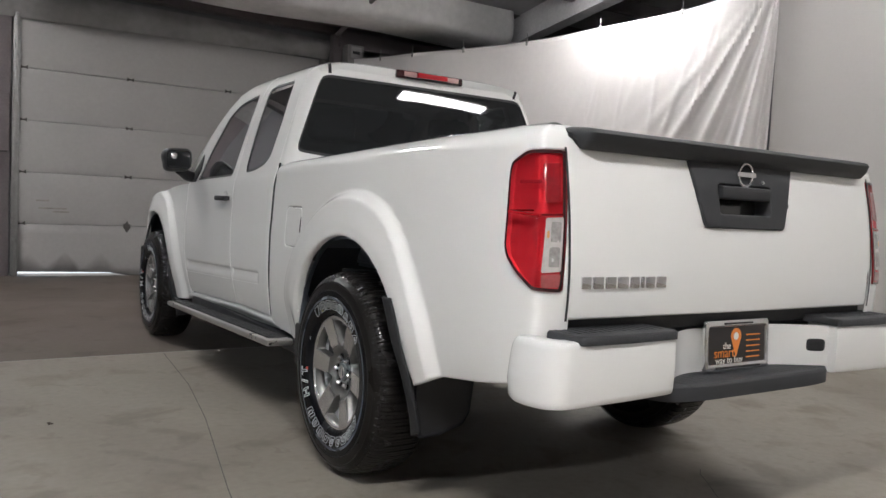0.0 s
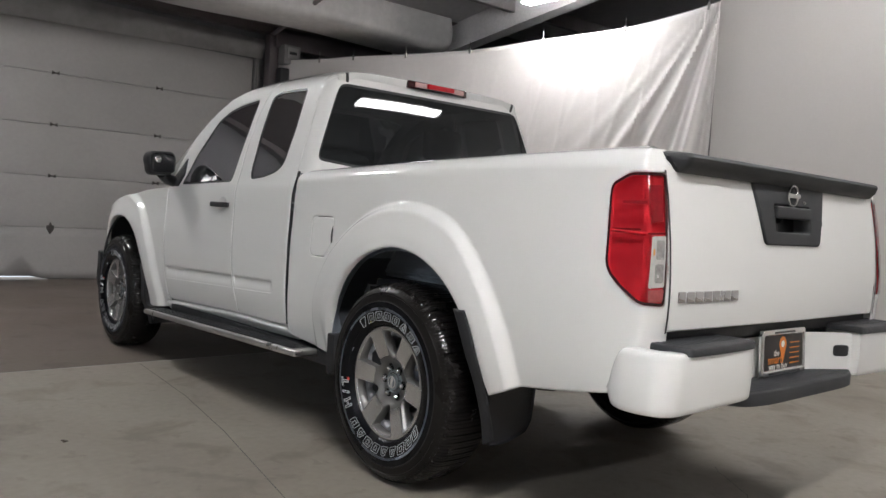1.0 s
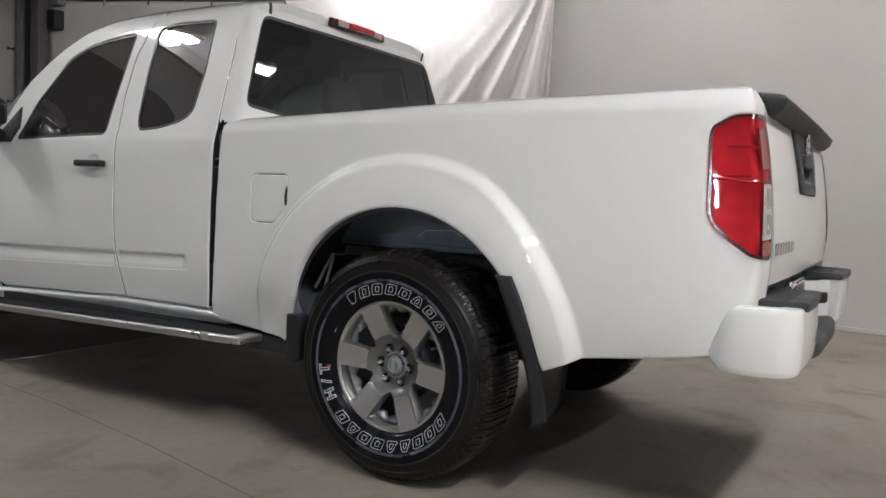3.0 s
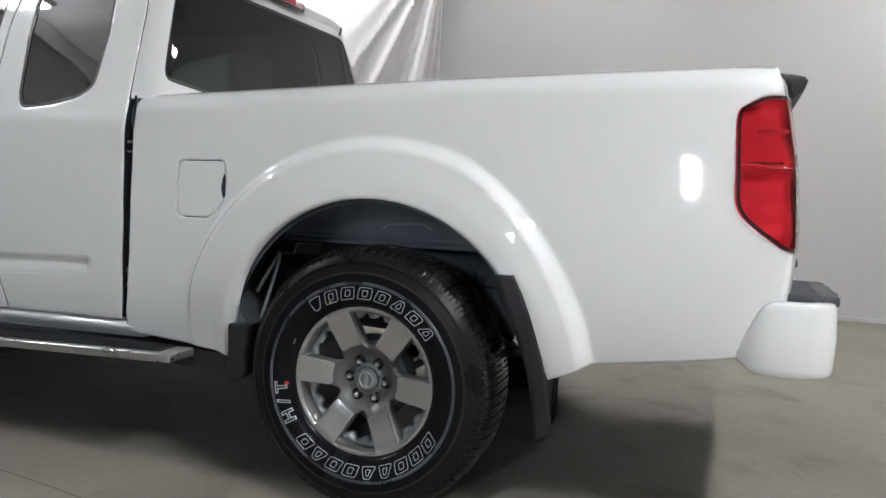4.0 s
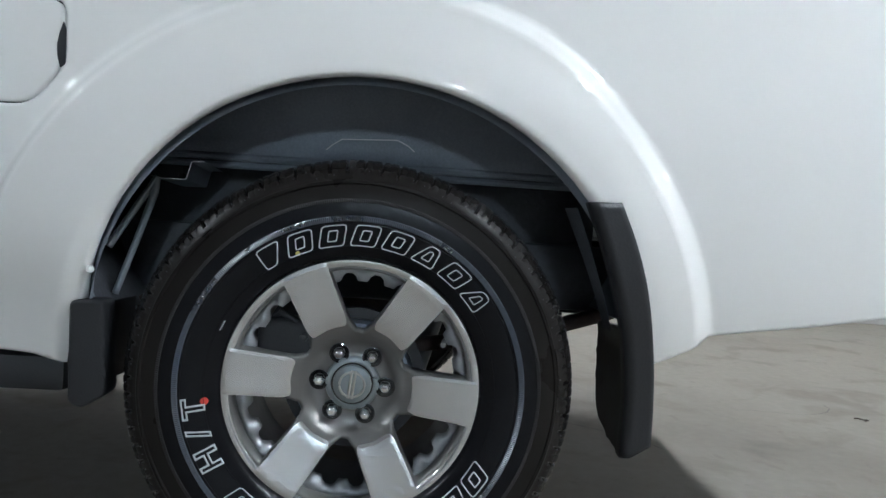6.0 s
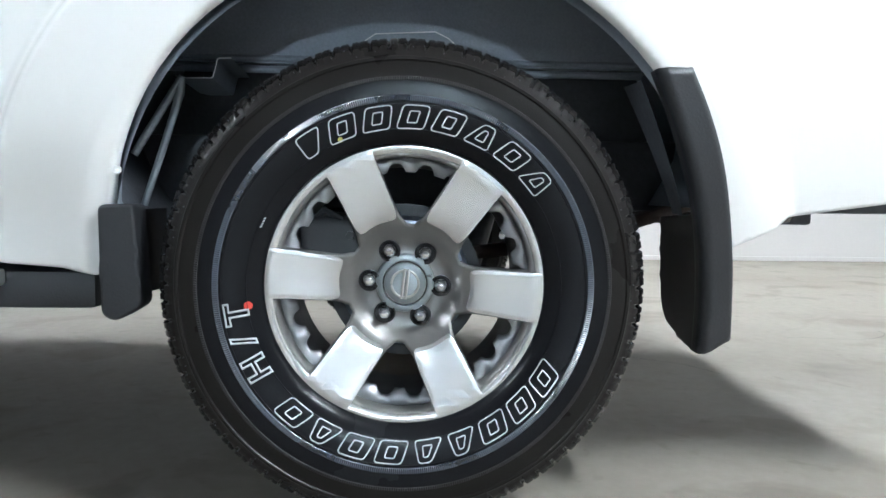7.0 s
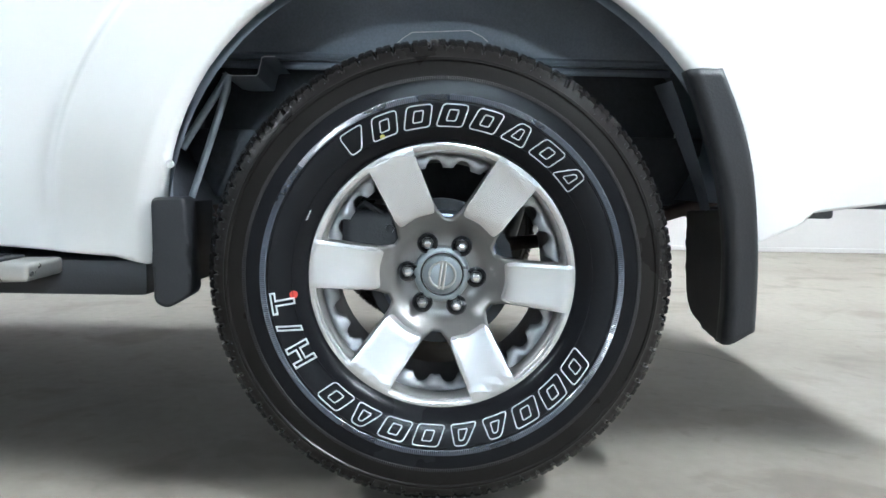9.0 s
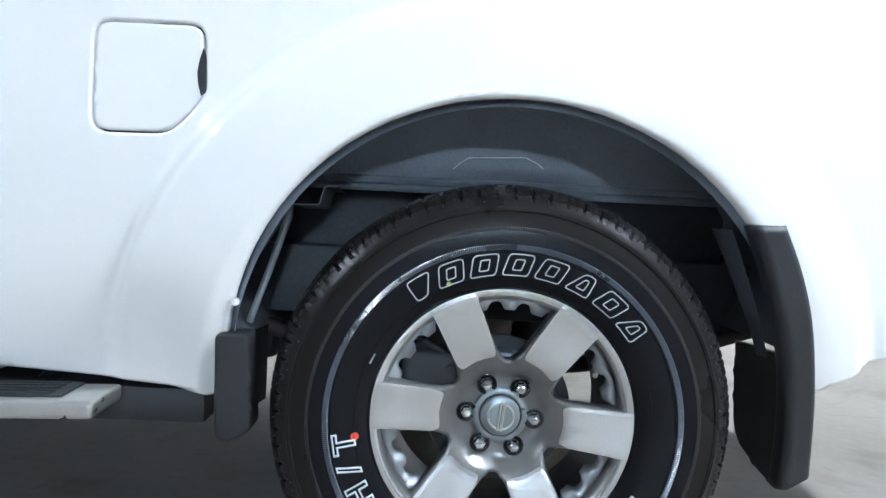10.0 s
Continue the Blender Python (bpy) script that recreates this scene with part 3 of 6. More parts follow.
def opener_box():
    root = empty("door_opener", "grey metal door opener box on the door post", "door opener", at=(2.41, 7.40, -0.05))
    part("post", box((-0.08, -0.05, 0.05), (0.06, 0.10, 3.42), 0.005), DARK_BEAM, root)
    part("housing", box((0.05, -0.22, 3.02), (0.30, -0.02, 3.28), 0.02), HEADER, root)
    part("cover", box((0.09, -0.235, 3.10), (0.26, -0.221, 3.25), 0.012), BOX_GREY, root)
    part("conduit", tube([(0.30, -0.12, 3.10), (0.36, -0.10, 3.02), (0.37, -0.06, 2.5), (0.36, -0.05, 1.0)], 0.012, 8), BOX_GREY, root)
    part("badge", box((0.12, -0.240, 3.15), (0.23, -0.234, 3.19), 0.003), BLACK_PLASTIC, root)
    part("motor", box((0.02, -0.2, 2.74), (0.22, -0.04, 2.97), 0.03), BLACK_PLASTIC, root)
    part("cable", tube([(0.16, -0.1, 2.76), (0.17, -0.1, 2.5), (0.10, -0.07, 2.2), (0.06, -0.06, 1.2), (0.05, -0.06, 0.3)], 0.009, 8), BLACK_PLASTIC, root)


def light_fixture(x, y, length, along, strength, z, cover=0.3, colour=(1.0, 0.97, 0.93)):
    w = 0.15
    root = empty("hall_and_fill_light", "white twin-tube light fixture, switched on, in a set with three added fill lamps", "ceiling light", "ceiling lights of the hall", at=(x, y, z))
    lx, ly = (length / 2, w / 2) if along == "x" else (w / 2, length / 2)
    body = bmesh.new()
    # a wide cover keeps lamp light off the roof above
    kx, ky = (1.01, cover) if along == "x" else (cover, 1.01)
    box((-lx * kx, -ly * ky, 0.005), (lx * kx, ly * ky, 0.07), 0.01, body)
    part("housing", body, BOX_GREY, root)
    part("diffuser", box((-lx, -ly, -0.022), (lx, ly, 0.004), 0.004), lamp_mat("lit_diffuser", colour, strength), root, "glowing white diffuser")
    for sx in (-0.8, 0.8):
        px, py = (sx * lx, 0) if along == "x" else (0, sx * ly)
        part("hanger", tube([(px, py, 0.07), (px, py, ceil_z(y) - z - 0.002)], 0.005, 6), GALV, root)



build_hall()
garage_door()
curtain()
roof_frame()
opener_box()
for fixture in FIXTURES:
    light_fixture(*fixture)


# ---- the pickup truck ----
AXLE_R, AXLE_F, HUB_Z = -0.006, 3.2, 0.388
low_w = pchip([0.30, 0.42, 0.50, 0.60, 0.75, 0.83, 1.0, 1.1, 1.17, 1.3], [0.775, 0.80, 0.82, 0.838, 0.848, 0.8485, 0.8387, 0.8322, 0.8272, 0.8170])
cab_w = pchip([0.30, 0.42, 0.50, 0.60, 0.75, 0.83, 1.0, 1.08, 1.13, 1.17, 1.22, 1.4, 1.55, 1.62, 1.66, 1.69, 1.72], [0.775, 0.80, 0.82, 0.838, 0.848, 0.848, 0.837, 0.832, 0.825, 0.812, 0.797, 0.747, 0.703, 0.680, 0.663, 0.642, 0.60])
roof_z = pchip([0.86, 0.90, 1.0, 1.2, 1.5, 1.7, 1.85, 2.0, 2.15, 2.3, 2.45, 2.62, 2.8], [1.730, 1.745, 1.760, 1.768, 1.768, 1.756, 1.725, 1.665, 1.582, 1.467, 1.335, 1.195, 1.14])
bed_top = pchip([-1.2, -1.06, -0.8, -0.24, 0.39, 0.87], [1.277, 1.277, 1.272, 1.257, 1.232, 1.214])
ARCHES = ((-0.01, 0.41), (3.19, 0.41))


def flare(y, z):
    o = 0.0
    for cy, cz in ARCHES:
        r = math.hypot(y - cy, z - cz)
        # the swelling is narrower behind the wheel
        far = 0.682 - 0.030 * smooth((cy - y - 0.26) / 0.30)
        u = (far - r) / (far - 0.492)
        step = 0.22 + 0.12 * smooth((cy - y - 0.26) / 0.30)
        if u > 0:
            k = 1 - 0.65 * smooth((0.66 - z) / 0.22) * smooth((y - cy - 0.2) / 0.2)
            o = max(o, k * 0.036 * smooth(u / step) + k * 0.012 * smooth((u - 0.15) / 0.6) - 0.010 * smooth((u - 0.88) / 0.2) + (1 - k) * 0.03 * smooth((u - 0.55) / 0.4))
    return o


gate_line = pchip([0.70, 0.747, 0.80, 0.86, 1.0, 1.1, 1.2, 1.27], [-1.122, -1.126, -1.130, -1.131, -1.122, -1.109, -1.091, -1.076])


def lean(z):
    """How far the tail leans forward towards its top."""
    return gate_line(z) + 1.131


def plan(s):
    """Along the flank: the y place and how far the corner has turned in."""
    c = 0.012 * (max(0.0, -0.90 - max(s, -1.085)) / 0.185) ** 2
    if s < -1.132:
        k = -1.132 - s
        return -1.115 - 0.2 * k, c + 0.03 + k
    if s < -1.085:
        a = (-1.085 - s) / 0.047 * math.pi / 2
        return -1.085 - 0.03 * math.sin(a), c + 0.03 * (1 - math.cos(a))
    if s > 3.2:
        return s, 0.20 * ((s - 3.2) / 0.8) ** 2
    return s, c


def bed_surf(side):
    def f(s, z):
        y, c = plan(s)
        d = bed_top(y) - z
        roll = 0.04 * (1 - d / 0.05) ** 2.2 if d < 0.05 else 0.0
        k = smooth((-1.09 - s) / 0.08)
        return Vector((side * (low_w(z) - roll * (1 - k) + flare(y, z) - c), y + lean(z) * smooth((-0.9 - y) / 0.2) + 0.4 * roll * k, z))
    return f


def scoop_edge(y):
    return 0.676 - (y - 1.03) * 0.034, 0.616 - (y - 1.03) * 0.046


def scoop(y0, y1):
    """Outline of the pressed hollow along a door."""
    return rounded([(y0, scoop_edge(y0)[1]), (y1, scoop_edge(y1)[1]), (y1, scoop_edge(y1)[0]), (y0, scoop_edge(y0)[0])], 0.012)


def cab_surf(side):
    def f(s, z):
        y, c = plan(s)
        return Vector((side * (cab_w(z) + flare(y, z) - c), y, z))
    return f


def arch_edge(cy, cz, a0, a1, r=0.492, n=30):
    out = []
    for k in range(n + 1):
        a = radians(a0 + (a1 - a0) * k / n)
        rr = r + 0.010 * math.sin(a) - 0.022 * max(0, math.cos(a)) ** 5
        out.append((cy + rr * math.cos(a), cz + rr * math.sin(a)))
    return out


FUEL = rounded([(0.688, 1.009), (0.508, 1.011), (0.503, 0.893), (0.556, 0.829), (0.684, 0.827)], 0.028)
LIGHT = rounded([(-0.976, 1.140), (-0.984, 1.172), (-1.062, 1.203), (-1.181, 1.207), (-1.181, 0.822), (-1.092, 0.828), (-1.030, 0.872), (-0.990, 0.908), (-0.976, 0.94)], 0.018)


def grow(poly, d):
    a = np.array(poly)
    t = np.roll(a, -1, 0) - np.roll(a, 1, 0)
    t /= np.linalg.norm(t, axis=1)[:, None] + 1e-9
    area = 0.5 * np.sum(a[:, 0] * np.roll(a[:, 1], -1) - np.roll(a[:, 0], -1) * a[:, 1])
    n = np.stack([t[:, 1], -t[:, 0]], 1) * (1 if area > 0 else -1)
    return [tuple(p) for p in a + n * d]


def offset_surf(surf, side, d):
    return lambda s, z: surf(s, z) + Vector((side * d, 0, 0))


def bed_side(truck, side):
    f = bed_surf(side)
    outline = [(0.868, bed_top(0.868))] + [(s, bed_top(plan(s)[0])) for s in np.linspace(0.8, -1.186, 40)]
    outline += [(-1.1865, 1.0), (-1.186, 0.70), (-1.158, 0.64), (-1.06, 0.57), (-0.98, 0.552), (-0.845, 0.528), (-0.645, 0.500), (-0.60, 0.477), (-0.536, 0.450), (-0.50, 0.535), (-0.455, 0.635)]
    outline += arch_edge(*ARCHES[0], 140, 8)
    outline += [(0.463, 0.398), (0.492, 0.394), (0.545, 0.404), (0.72, 0.416), (0.915, 0.428), (0.909, 0.50), (0.892, 0.565), (0.873, 0.70), (0.868, 0.82), (0.870, 0.98), (0.872, 1.1), (0.866, 1.17)]
    holes = [FUEL, LIGHT]
    part("bed_side", sheet(outline, f, 0.026, holes, rim=(-side * 0.022, 0, 0), lip=0.0025, edge=0.014, rings=[(*ARCHES[0], 0.48, 0.70, 0.009, 0.022)]), PAINT, truck)
    part("fuel_door", sheet(grow(FUEL, -0.0035), offset_surf(f, side, -0.001), 0.03, rim=(-side * 0.012, 0, 0), lip=0.0015, edge=0.012), PAINT, truck)
    back = sheet(grow(FUEL, 0.012), offset_surf(f, side, -0.02), 0.03)
    part("fuel_recess", back, BLACK_PLASTIC, truck)
    # finger notch of the fuel door, a flat black patch for its shaded hollow
    nb = sheet(rounded([(0.5085, 0.972), (0.503, 0.958), (0.5005, 0.900), (0.509, 0.892), (0.5150, 0.912), (0.5172, 0.932), (0.5142, 0.952)], 0.003), offset_surf(f, side, 0.001), 0.012)
    part("notch_shade", nb, BLACK_PLASTIC, truck)
    tail_light(truck, side, f)
    # rail and inner bed wall
    def rail(u, v):
        y = 0.862 + (-1.045 - 0.862) * u
        x0, x1 = low_w(bed_top(y)) - 0.040, 0.72
        prof = [(x0, 0.0), (x0 - 0.02, 0.006), (x1 + 0.02, 0.006), (x1, 0.0), (x1, -0.05), (0.70, -0.06), (0.70, -0.26)]
        a = prof[min(int(v * 6 + 1e-6), 6)]
        c = plan(y if y > -0.95 else y - 0.01)[1] * 0.8
        return Vector((side * (a[0] - c), y, bed_top(y) + a[1]))
    part("bed_rail", grid_sheet(40, 6, rail), PAINT, truck)
    # front edge of the bed wrapping behind the cab
    def fr(u, v):
        z = 0.45 + (bed_top(0.86) - 0.45) * v
        return Vector((side * (low_w(z) - 0.012 - 0.2 * u), 0.884, z))
    part("bed_front_flange", grid_sheet(4, 12, fr), BLACK_PLASTIC, truck)
    # twisted grey seal and metal clips between cab and bed
    part("gap_seal", grid_sheet(6, 12, lambda u, v: Vector((side * (0.818 - 0.016 * u - 0.012 * v), 0.874 + (0.012 + 0.034 * v * (1 - v) * 3) * u, 1.085 + 0.125 * v))), STAY, truck, "twisted grey seal strip")
    for z, h in ((1.062, 0.008), (1.030, 0.006), (0.640, 0.022), (0.592, 0.010)):
        part("gap_clip", box((side * 0.824 - 0.008, 0.876, z - h / 2), (side * 0.824 + 0.008, 0.896, z + h / 2), 0.002), GALV, truck, "small metal clip")


def tail_light(truck, side, f):
    def out(d):
        """The lens skin, standing proud of the corner."""
        return lambda s, z: f(s, z) + Vector((side * d * (1 - 0.3 * smooth((-1.03 - s) / 0.12)), -(d - 0.003) * smooth((-1.02 - s) / 0.13), 0))
    lamp = part("tail_light", sheet(grow(LIGHT, -0.002), out(0.006), 0.018, rim=(-side * 0.016, 0.010, 0), lip=0.005, edge=0.009), RED_LENS, truck, "red tail light lens")
    lamp.visible_shadow = False
    part("lens_border", sheet(grow(LIGHT, -0.0015), out(0.0068), 0.02, [grow(LIGHT, -0.0105)], edge=0.009), DARK_LENS, lamp, "dark lens border")
    part("light_housing", sheet(grow(LIGHT, -0.003), lambda s, z: f(s, z) + Vector((-side * 0.032, 0.02, 0)), 0.03, rim=(side * 0.024, -0.014, 0)), GLOSS_BLACK, lamp)
    def bowl(s, z):
        """The ribbed reflector behind the lens."""
        deep = 0.014 + 0.0007 * math.cos((z - 1.1) * 2 * math.pi / 0.052) if s > -1.10 else 0.016 + 0.003 * math.cos((z - 1.12) * 2 * math.pi / 0.16)
        deep -= 0.009 * smooth((-1.05 - s) / 0.06)
        deep += 0.0005 * math.cos(s * 2 * math.pi / 0.006) if z > 1.06 and s < -1.05 else 0.0
        return f(s, z) + Vector((-side * deep, 0.6 * deep, 0))
    part("reflector_bowl", sheet(grow(LIGHT, -0.005), bowl, 0.006, edge=0.008), REFLECTOR, lamp)
    for name, poly, m, d in (
        ("reverse_lens", [(-1.122, 1.022), (-1.174, 1.025), (-1.174, 0.880), (-1.116, 0.876)], MILK_LENS, 0.0075),
        ("reflector", [(-1.116, 0.871), (-1.174, 0.874), (-1.172, 0.838), (-1.120, 0.836)], ROSE_LENS, 0.0075),
        ("bulb_bowl", [(-1.138, 1.012), (-1.168, 1.012), (-1.168, 0.958), (-1.138, 0.958)], LAMP_BOWL, 0.0086),
        ("bulb_bowl", [(-1.136, 0.945), (-1.167, 0.945), (-1.167, 0.892), (-1.136, 0.892)], LAMP_BOWL, 0.0086),
        ("bulb_glow", [(-1.126, 0.988), (-1.134, 0.988), (-1.134, 0.968), (-1.126, 0.968)], AMBER, 0.0088),
        ("lens_cell", [(-1.114, 1.166), (-1.164, 1.170), (-1.164, 1.066), (-1.122, 1.060), (-1.114, 1.110)], CELL_RED, 0.0072),
        ("lens_band", [(-1.030, 1.120), (-1.110, 1.122), (-1.110, 1.112), (-1.030, 1.112)], CELL_RED, 0.0071),
        ("lens_band", [(-0.992, 1.040), (-1.090, 1.043), (-1.090, 1.037), (-0.992, 1.034)], DEEP_RED, 0.0072),
        ("lens_edge", [(-1.108, 1.032), (-1.174, 1.035), (-1.174, 1.029), (-1.108, 1.026)], DEEP_RED, 0.0075),
    ):
        part(name, sheet(rounded(poly, 0.006), out(d), 0.014, edge=0.01), m, lamp)


    ridge = [out(0.008)(q, 1.031 + 0.003 * math.sin(30 * q)) for q in np.linspace(-0.990, -1.105, 14)]
    part("lens_ridge", tube(ridge, 0.0045, 8), BRIGHT_RED, lamp)


def window_pane(truck, name, poly, f, side, m, parent):
    g = part(name, sheet(grow(poly, 0.012), offset_surf(f, side, -0.006), 0.05, edge=0.03), m, parent)
    g.visible_shadow = False
    inner = grow(poly, -0.012)
    part("window_seal", sheet(grow(poly, 0.004), offset_surf(f, side, -0.003), 0.02, [inner], edge=0.014), BLACK_PLASTIC, parent)


FRONT_WIN = rounded([(2.278, 1.137), (2.195, 1.315), (2.02, 1.525), (1.90, 1.578), (1.78, 1.602), (1.568, 1.622), (1.582, 1.44), (1.598, 1.28), (1.602, 1.158)], 0.03)
REAR_WIN = rounded([(1.425, 1.628), (1.34, 1.648), (1.072, 1.645), (1.058, 1.43), (1.075, 1.25), (1.13, 1.21), (1.25, 1.183), (1.385, 1.172), (1.412, 1.22), (1.43, 1.43)], 0.03)


def door_top(y):
    return roof_z(y) - 0.052 if y < 1.9 else roof_z(y) - 0.045


def doors(truck, side):
    f = cab_surf(side)
    split = [(1.455, 1.70), (1.475, 1.66), (1.527, 1.52), (1.538, 1.32), (1.518, 1.12), (1.498, 0.90), (1.482, 0.66), (1.456, 0.535), (1.444, 0.463)]
    back = [(0.936, 0.470), (0.914, 0.57), (0.901, 0.80), (0.907, 0.95), (0.914, 1.10), (0.919, 1.20), (0.922, 1.30), (0.925, 1.5), (0.942, 1.66)]
    g = 0.0034
    cup = [(1.657 + 0.046 * math.cos(k * math.pi / 14), 1.036 + 0.034 * math.sin(k * math.pi / 14)) for k in range(28)]
    fd = [(y + g, z) for y, z in split]
    fd += [(1.6, 0.455), (2.0, 0.438), (2.40, 0.418), (2.455, 0.44), (2.462, 0.7), (2.462, 1.10), (2.44, 1.20), (2.36, 1.335)]
    fd += [(y, door_top(y)) for y in np.linspace(2.30, 1.49, 14)]
    d1 = part("front_door", sheet(fd, f, 0.026, [FRONT_WIN, scoop(1.492, 2.445), cup], rim=(-side * 0.03, 0, 0), lip=0.001, edge=0.015), PAINT, truck)
    window_pane(truck, "window_glass", FRONT_WIN, f, side, SIDE_GLASS, d1)
    rd = [(y - g, z) for y, z in split[::-1]] + [(y, door_top(y)) for y in np.linspace(1.43, 0.97, 8)] + back[::-1]
    d2 = part("rear_door", sheet(rd, f, 0.026, [REAR_WIN, scoop(1.035, 1.462)], rim=(-side * 0.03, 0, 0), lip=0.001, edge=0.015), PAINT, truck)
    window_pane(truck, "window_glass", REAR_WIN, f, side, REAR_GLASS, d2)
    by, bz = [p[0] for p in back[:-1]], [p[1] for p in back[:-1]]
    edge = pchip(bz, by)
    # black strip that darkens the gap between cab and bed
    part("dark_gap_strip", grid_sheet(3, 24, lambda u, v: f(edge(0.475 + 0.74 * v), 0.475 + 0.74 * v) + Vector((-side * (0.004 + 0.06 * u), -0.003 - 0.004 * math.sin(u * 3), 0))), BLACK_PLASTIC, d2)
    # black strips just under the door gaps stand in for their shade
    for line, z0, z1 in ((pchip([p[1] for p in split[::-1]], [p[0] for p in split[::-1]]), 0.47, 1.66), (pchip([p[1] for p in back], [p[0] for p in back]), 1.2, 1.655)):
        part("dark_gap_strip", grid_sheet(2, 30, lambda u, v: f(line(z0 + (z1 - z0) * v) - 0.012 + 0.024 * u, z0 + (z1 - z0) * v) + Vector((-side * 0.0035, 0, 0))), BLACK_PLASTIC, d2)
    # handle with its dished cup
    def dish(s, z):
        r = math.hypot((s - 1.657) / 0.046, (z - 1.036) / 0.034)
        return f(s, z) + Vector((-side * (0.0008 + 0.010 * (1 - min(1, r) ** 2)), 0, 0))
    part("handle_cup", sheet(grow(cup, 0.0015), dish, 0.007, edge=0.006), PAINT, d1)
    hb = box((-0.014, 1.566, 1.018), (0.014, 1.748, 1.046), 0.009, seg=3)
    bmesh.ops.translate(hb, verts=hb.verts, vec=(side * 0.857, 0, 0))
    part("door_handle", hb, BLACK_PLASTIC, d1, "black door handle")
    for y in (1.585, 1.73):
        b = box((-0.02, y - 0.014, 1.02), (0.02, y + 0.014, 1.044), 0.004)
        bmesh.ops.translate(b, verts=b.verts, vec=(side * 0.845, 0, 0))
        part("handle_mount", b, BLACK_PLASTIC, d1)
    for door, y0, y1 in ((d2, 1.035, 1.462), (d1, 1.492, 2.445)):
        def hollow(s, z):
            top, low = scoop_edge(s)
            h = min(1, max(0, (z - low) / (top - low)))
            ends = smooth((s - y0) / 0.03) if door is d2 else smooth((y1 - s) / 0.03)
            # steep under the upper edge, easing out to the lower one
            k = smooth(h / 0.85) * smooth((1 - h) / 0.16)
            return f(s, z) + Vector((-side * (0.0006 + 0.010 * k * ends), 0, 0))
        part("door_scoop", sheet(grow(scoop(y0, y1), 0.0015), hollow, 0.005, edge=0.005), PAINT, door)
    # rocker below the doors
    rk = [(0.932, 0.462), (1.46, 0.456), (2.0, 0.430), (2.42, 0.410), (2.50, 0.40), (2.50, 0.345), (1.7, 0.385), (0.88, 0.405), (0.88, 0.44)]
    sill_top = pchip([0.88, 1.46, 2.0, 2.42, 2.5], [0.464, 0.458, 0.432, 0.412, 0.404])

    def sill(s, z):
        d = sill_top(s) - z
        o = 0.004 - 0.022 * (1 - min(1, d / 0.018)) ** 2 - 0.030 * smooth((d - 0.020) / 0.045)
        return f(s, max(z, 0.40)) + Vector((side * o, 0, min(0, z - 0.40)))
    part("rocker_panel", sheet(rk, sill, 0.010, rim=(-side * 0.06, 0, 0), lip=0.003, edge=0.008), PAINT, truck)


def fender(truck, side):
    f = cab_surf(side)
    top = [(2.47, 1.115), (2.7, 1.108), (2.9, 1.09), (3.1, 1.06), (3.3, 1.02), (3.6, 0.96), (3.85, 0.89), (3.98, 0.82)]
    o = top + [(3.99, 0.7), (3.97, 0.52), (3.72, 0.46)] + arch_edge(*ARCHES[1], 6, 187) + [(2.66, 0.345), (2.56, 0.35), (2.47, 0.37), (2.468, 0.45), (2.468, 0.7)]
    part("front_fender", sheet(o, f, 0.03, rim=(-side * 0.02, 0, 0), lip=0.002, edge=0.016, rings=[(*ARCHES[1], 0.48, 0.70, 0.010, 0.025)]), PAINT, truck)


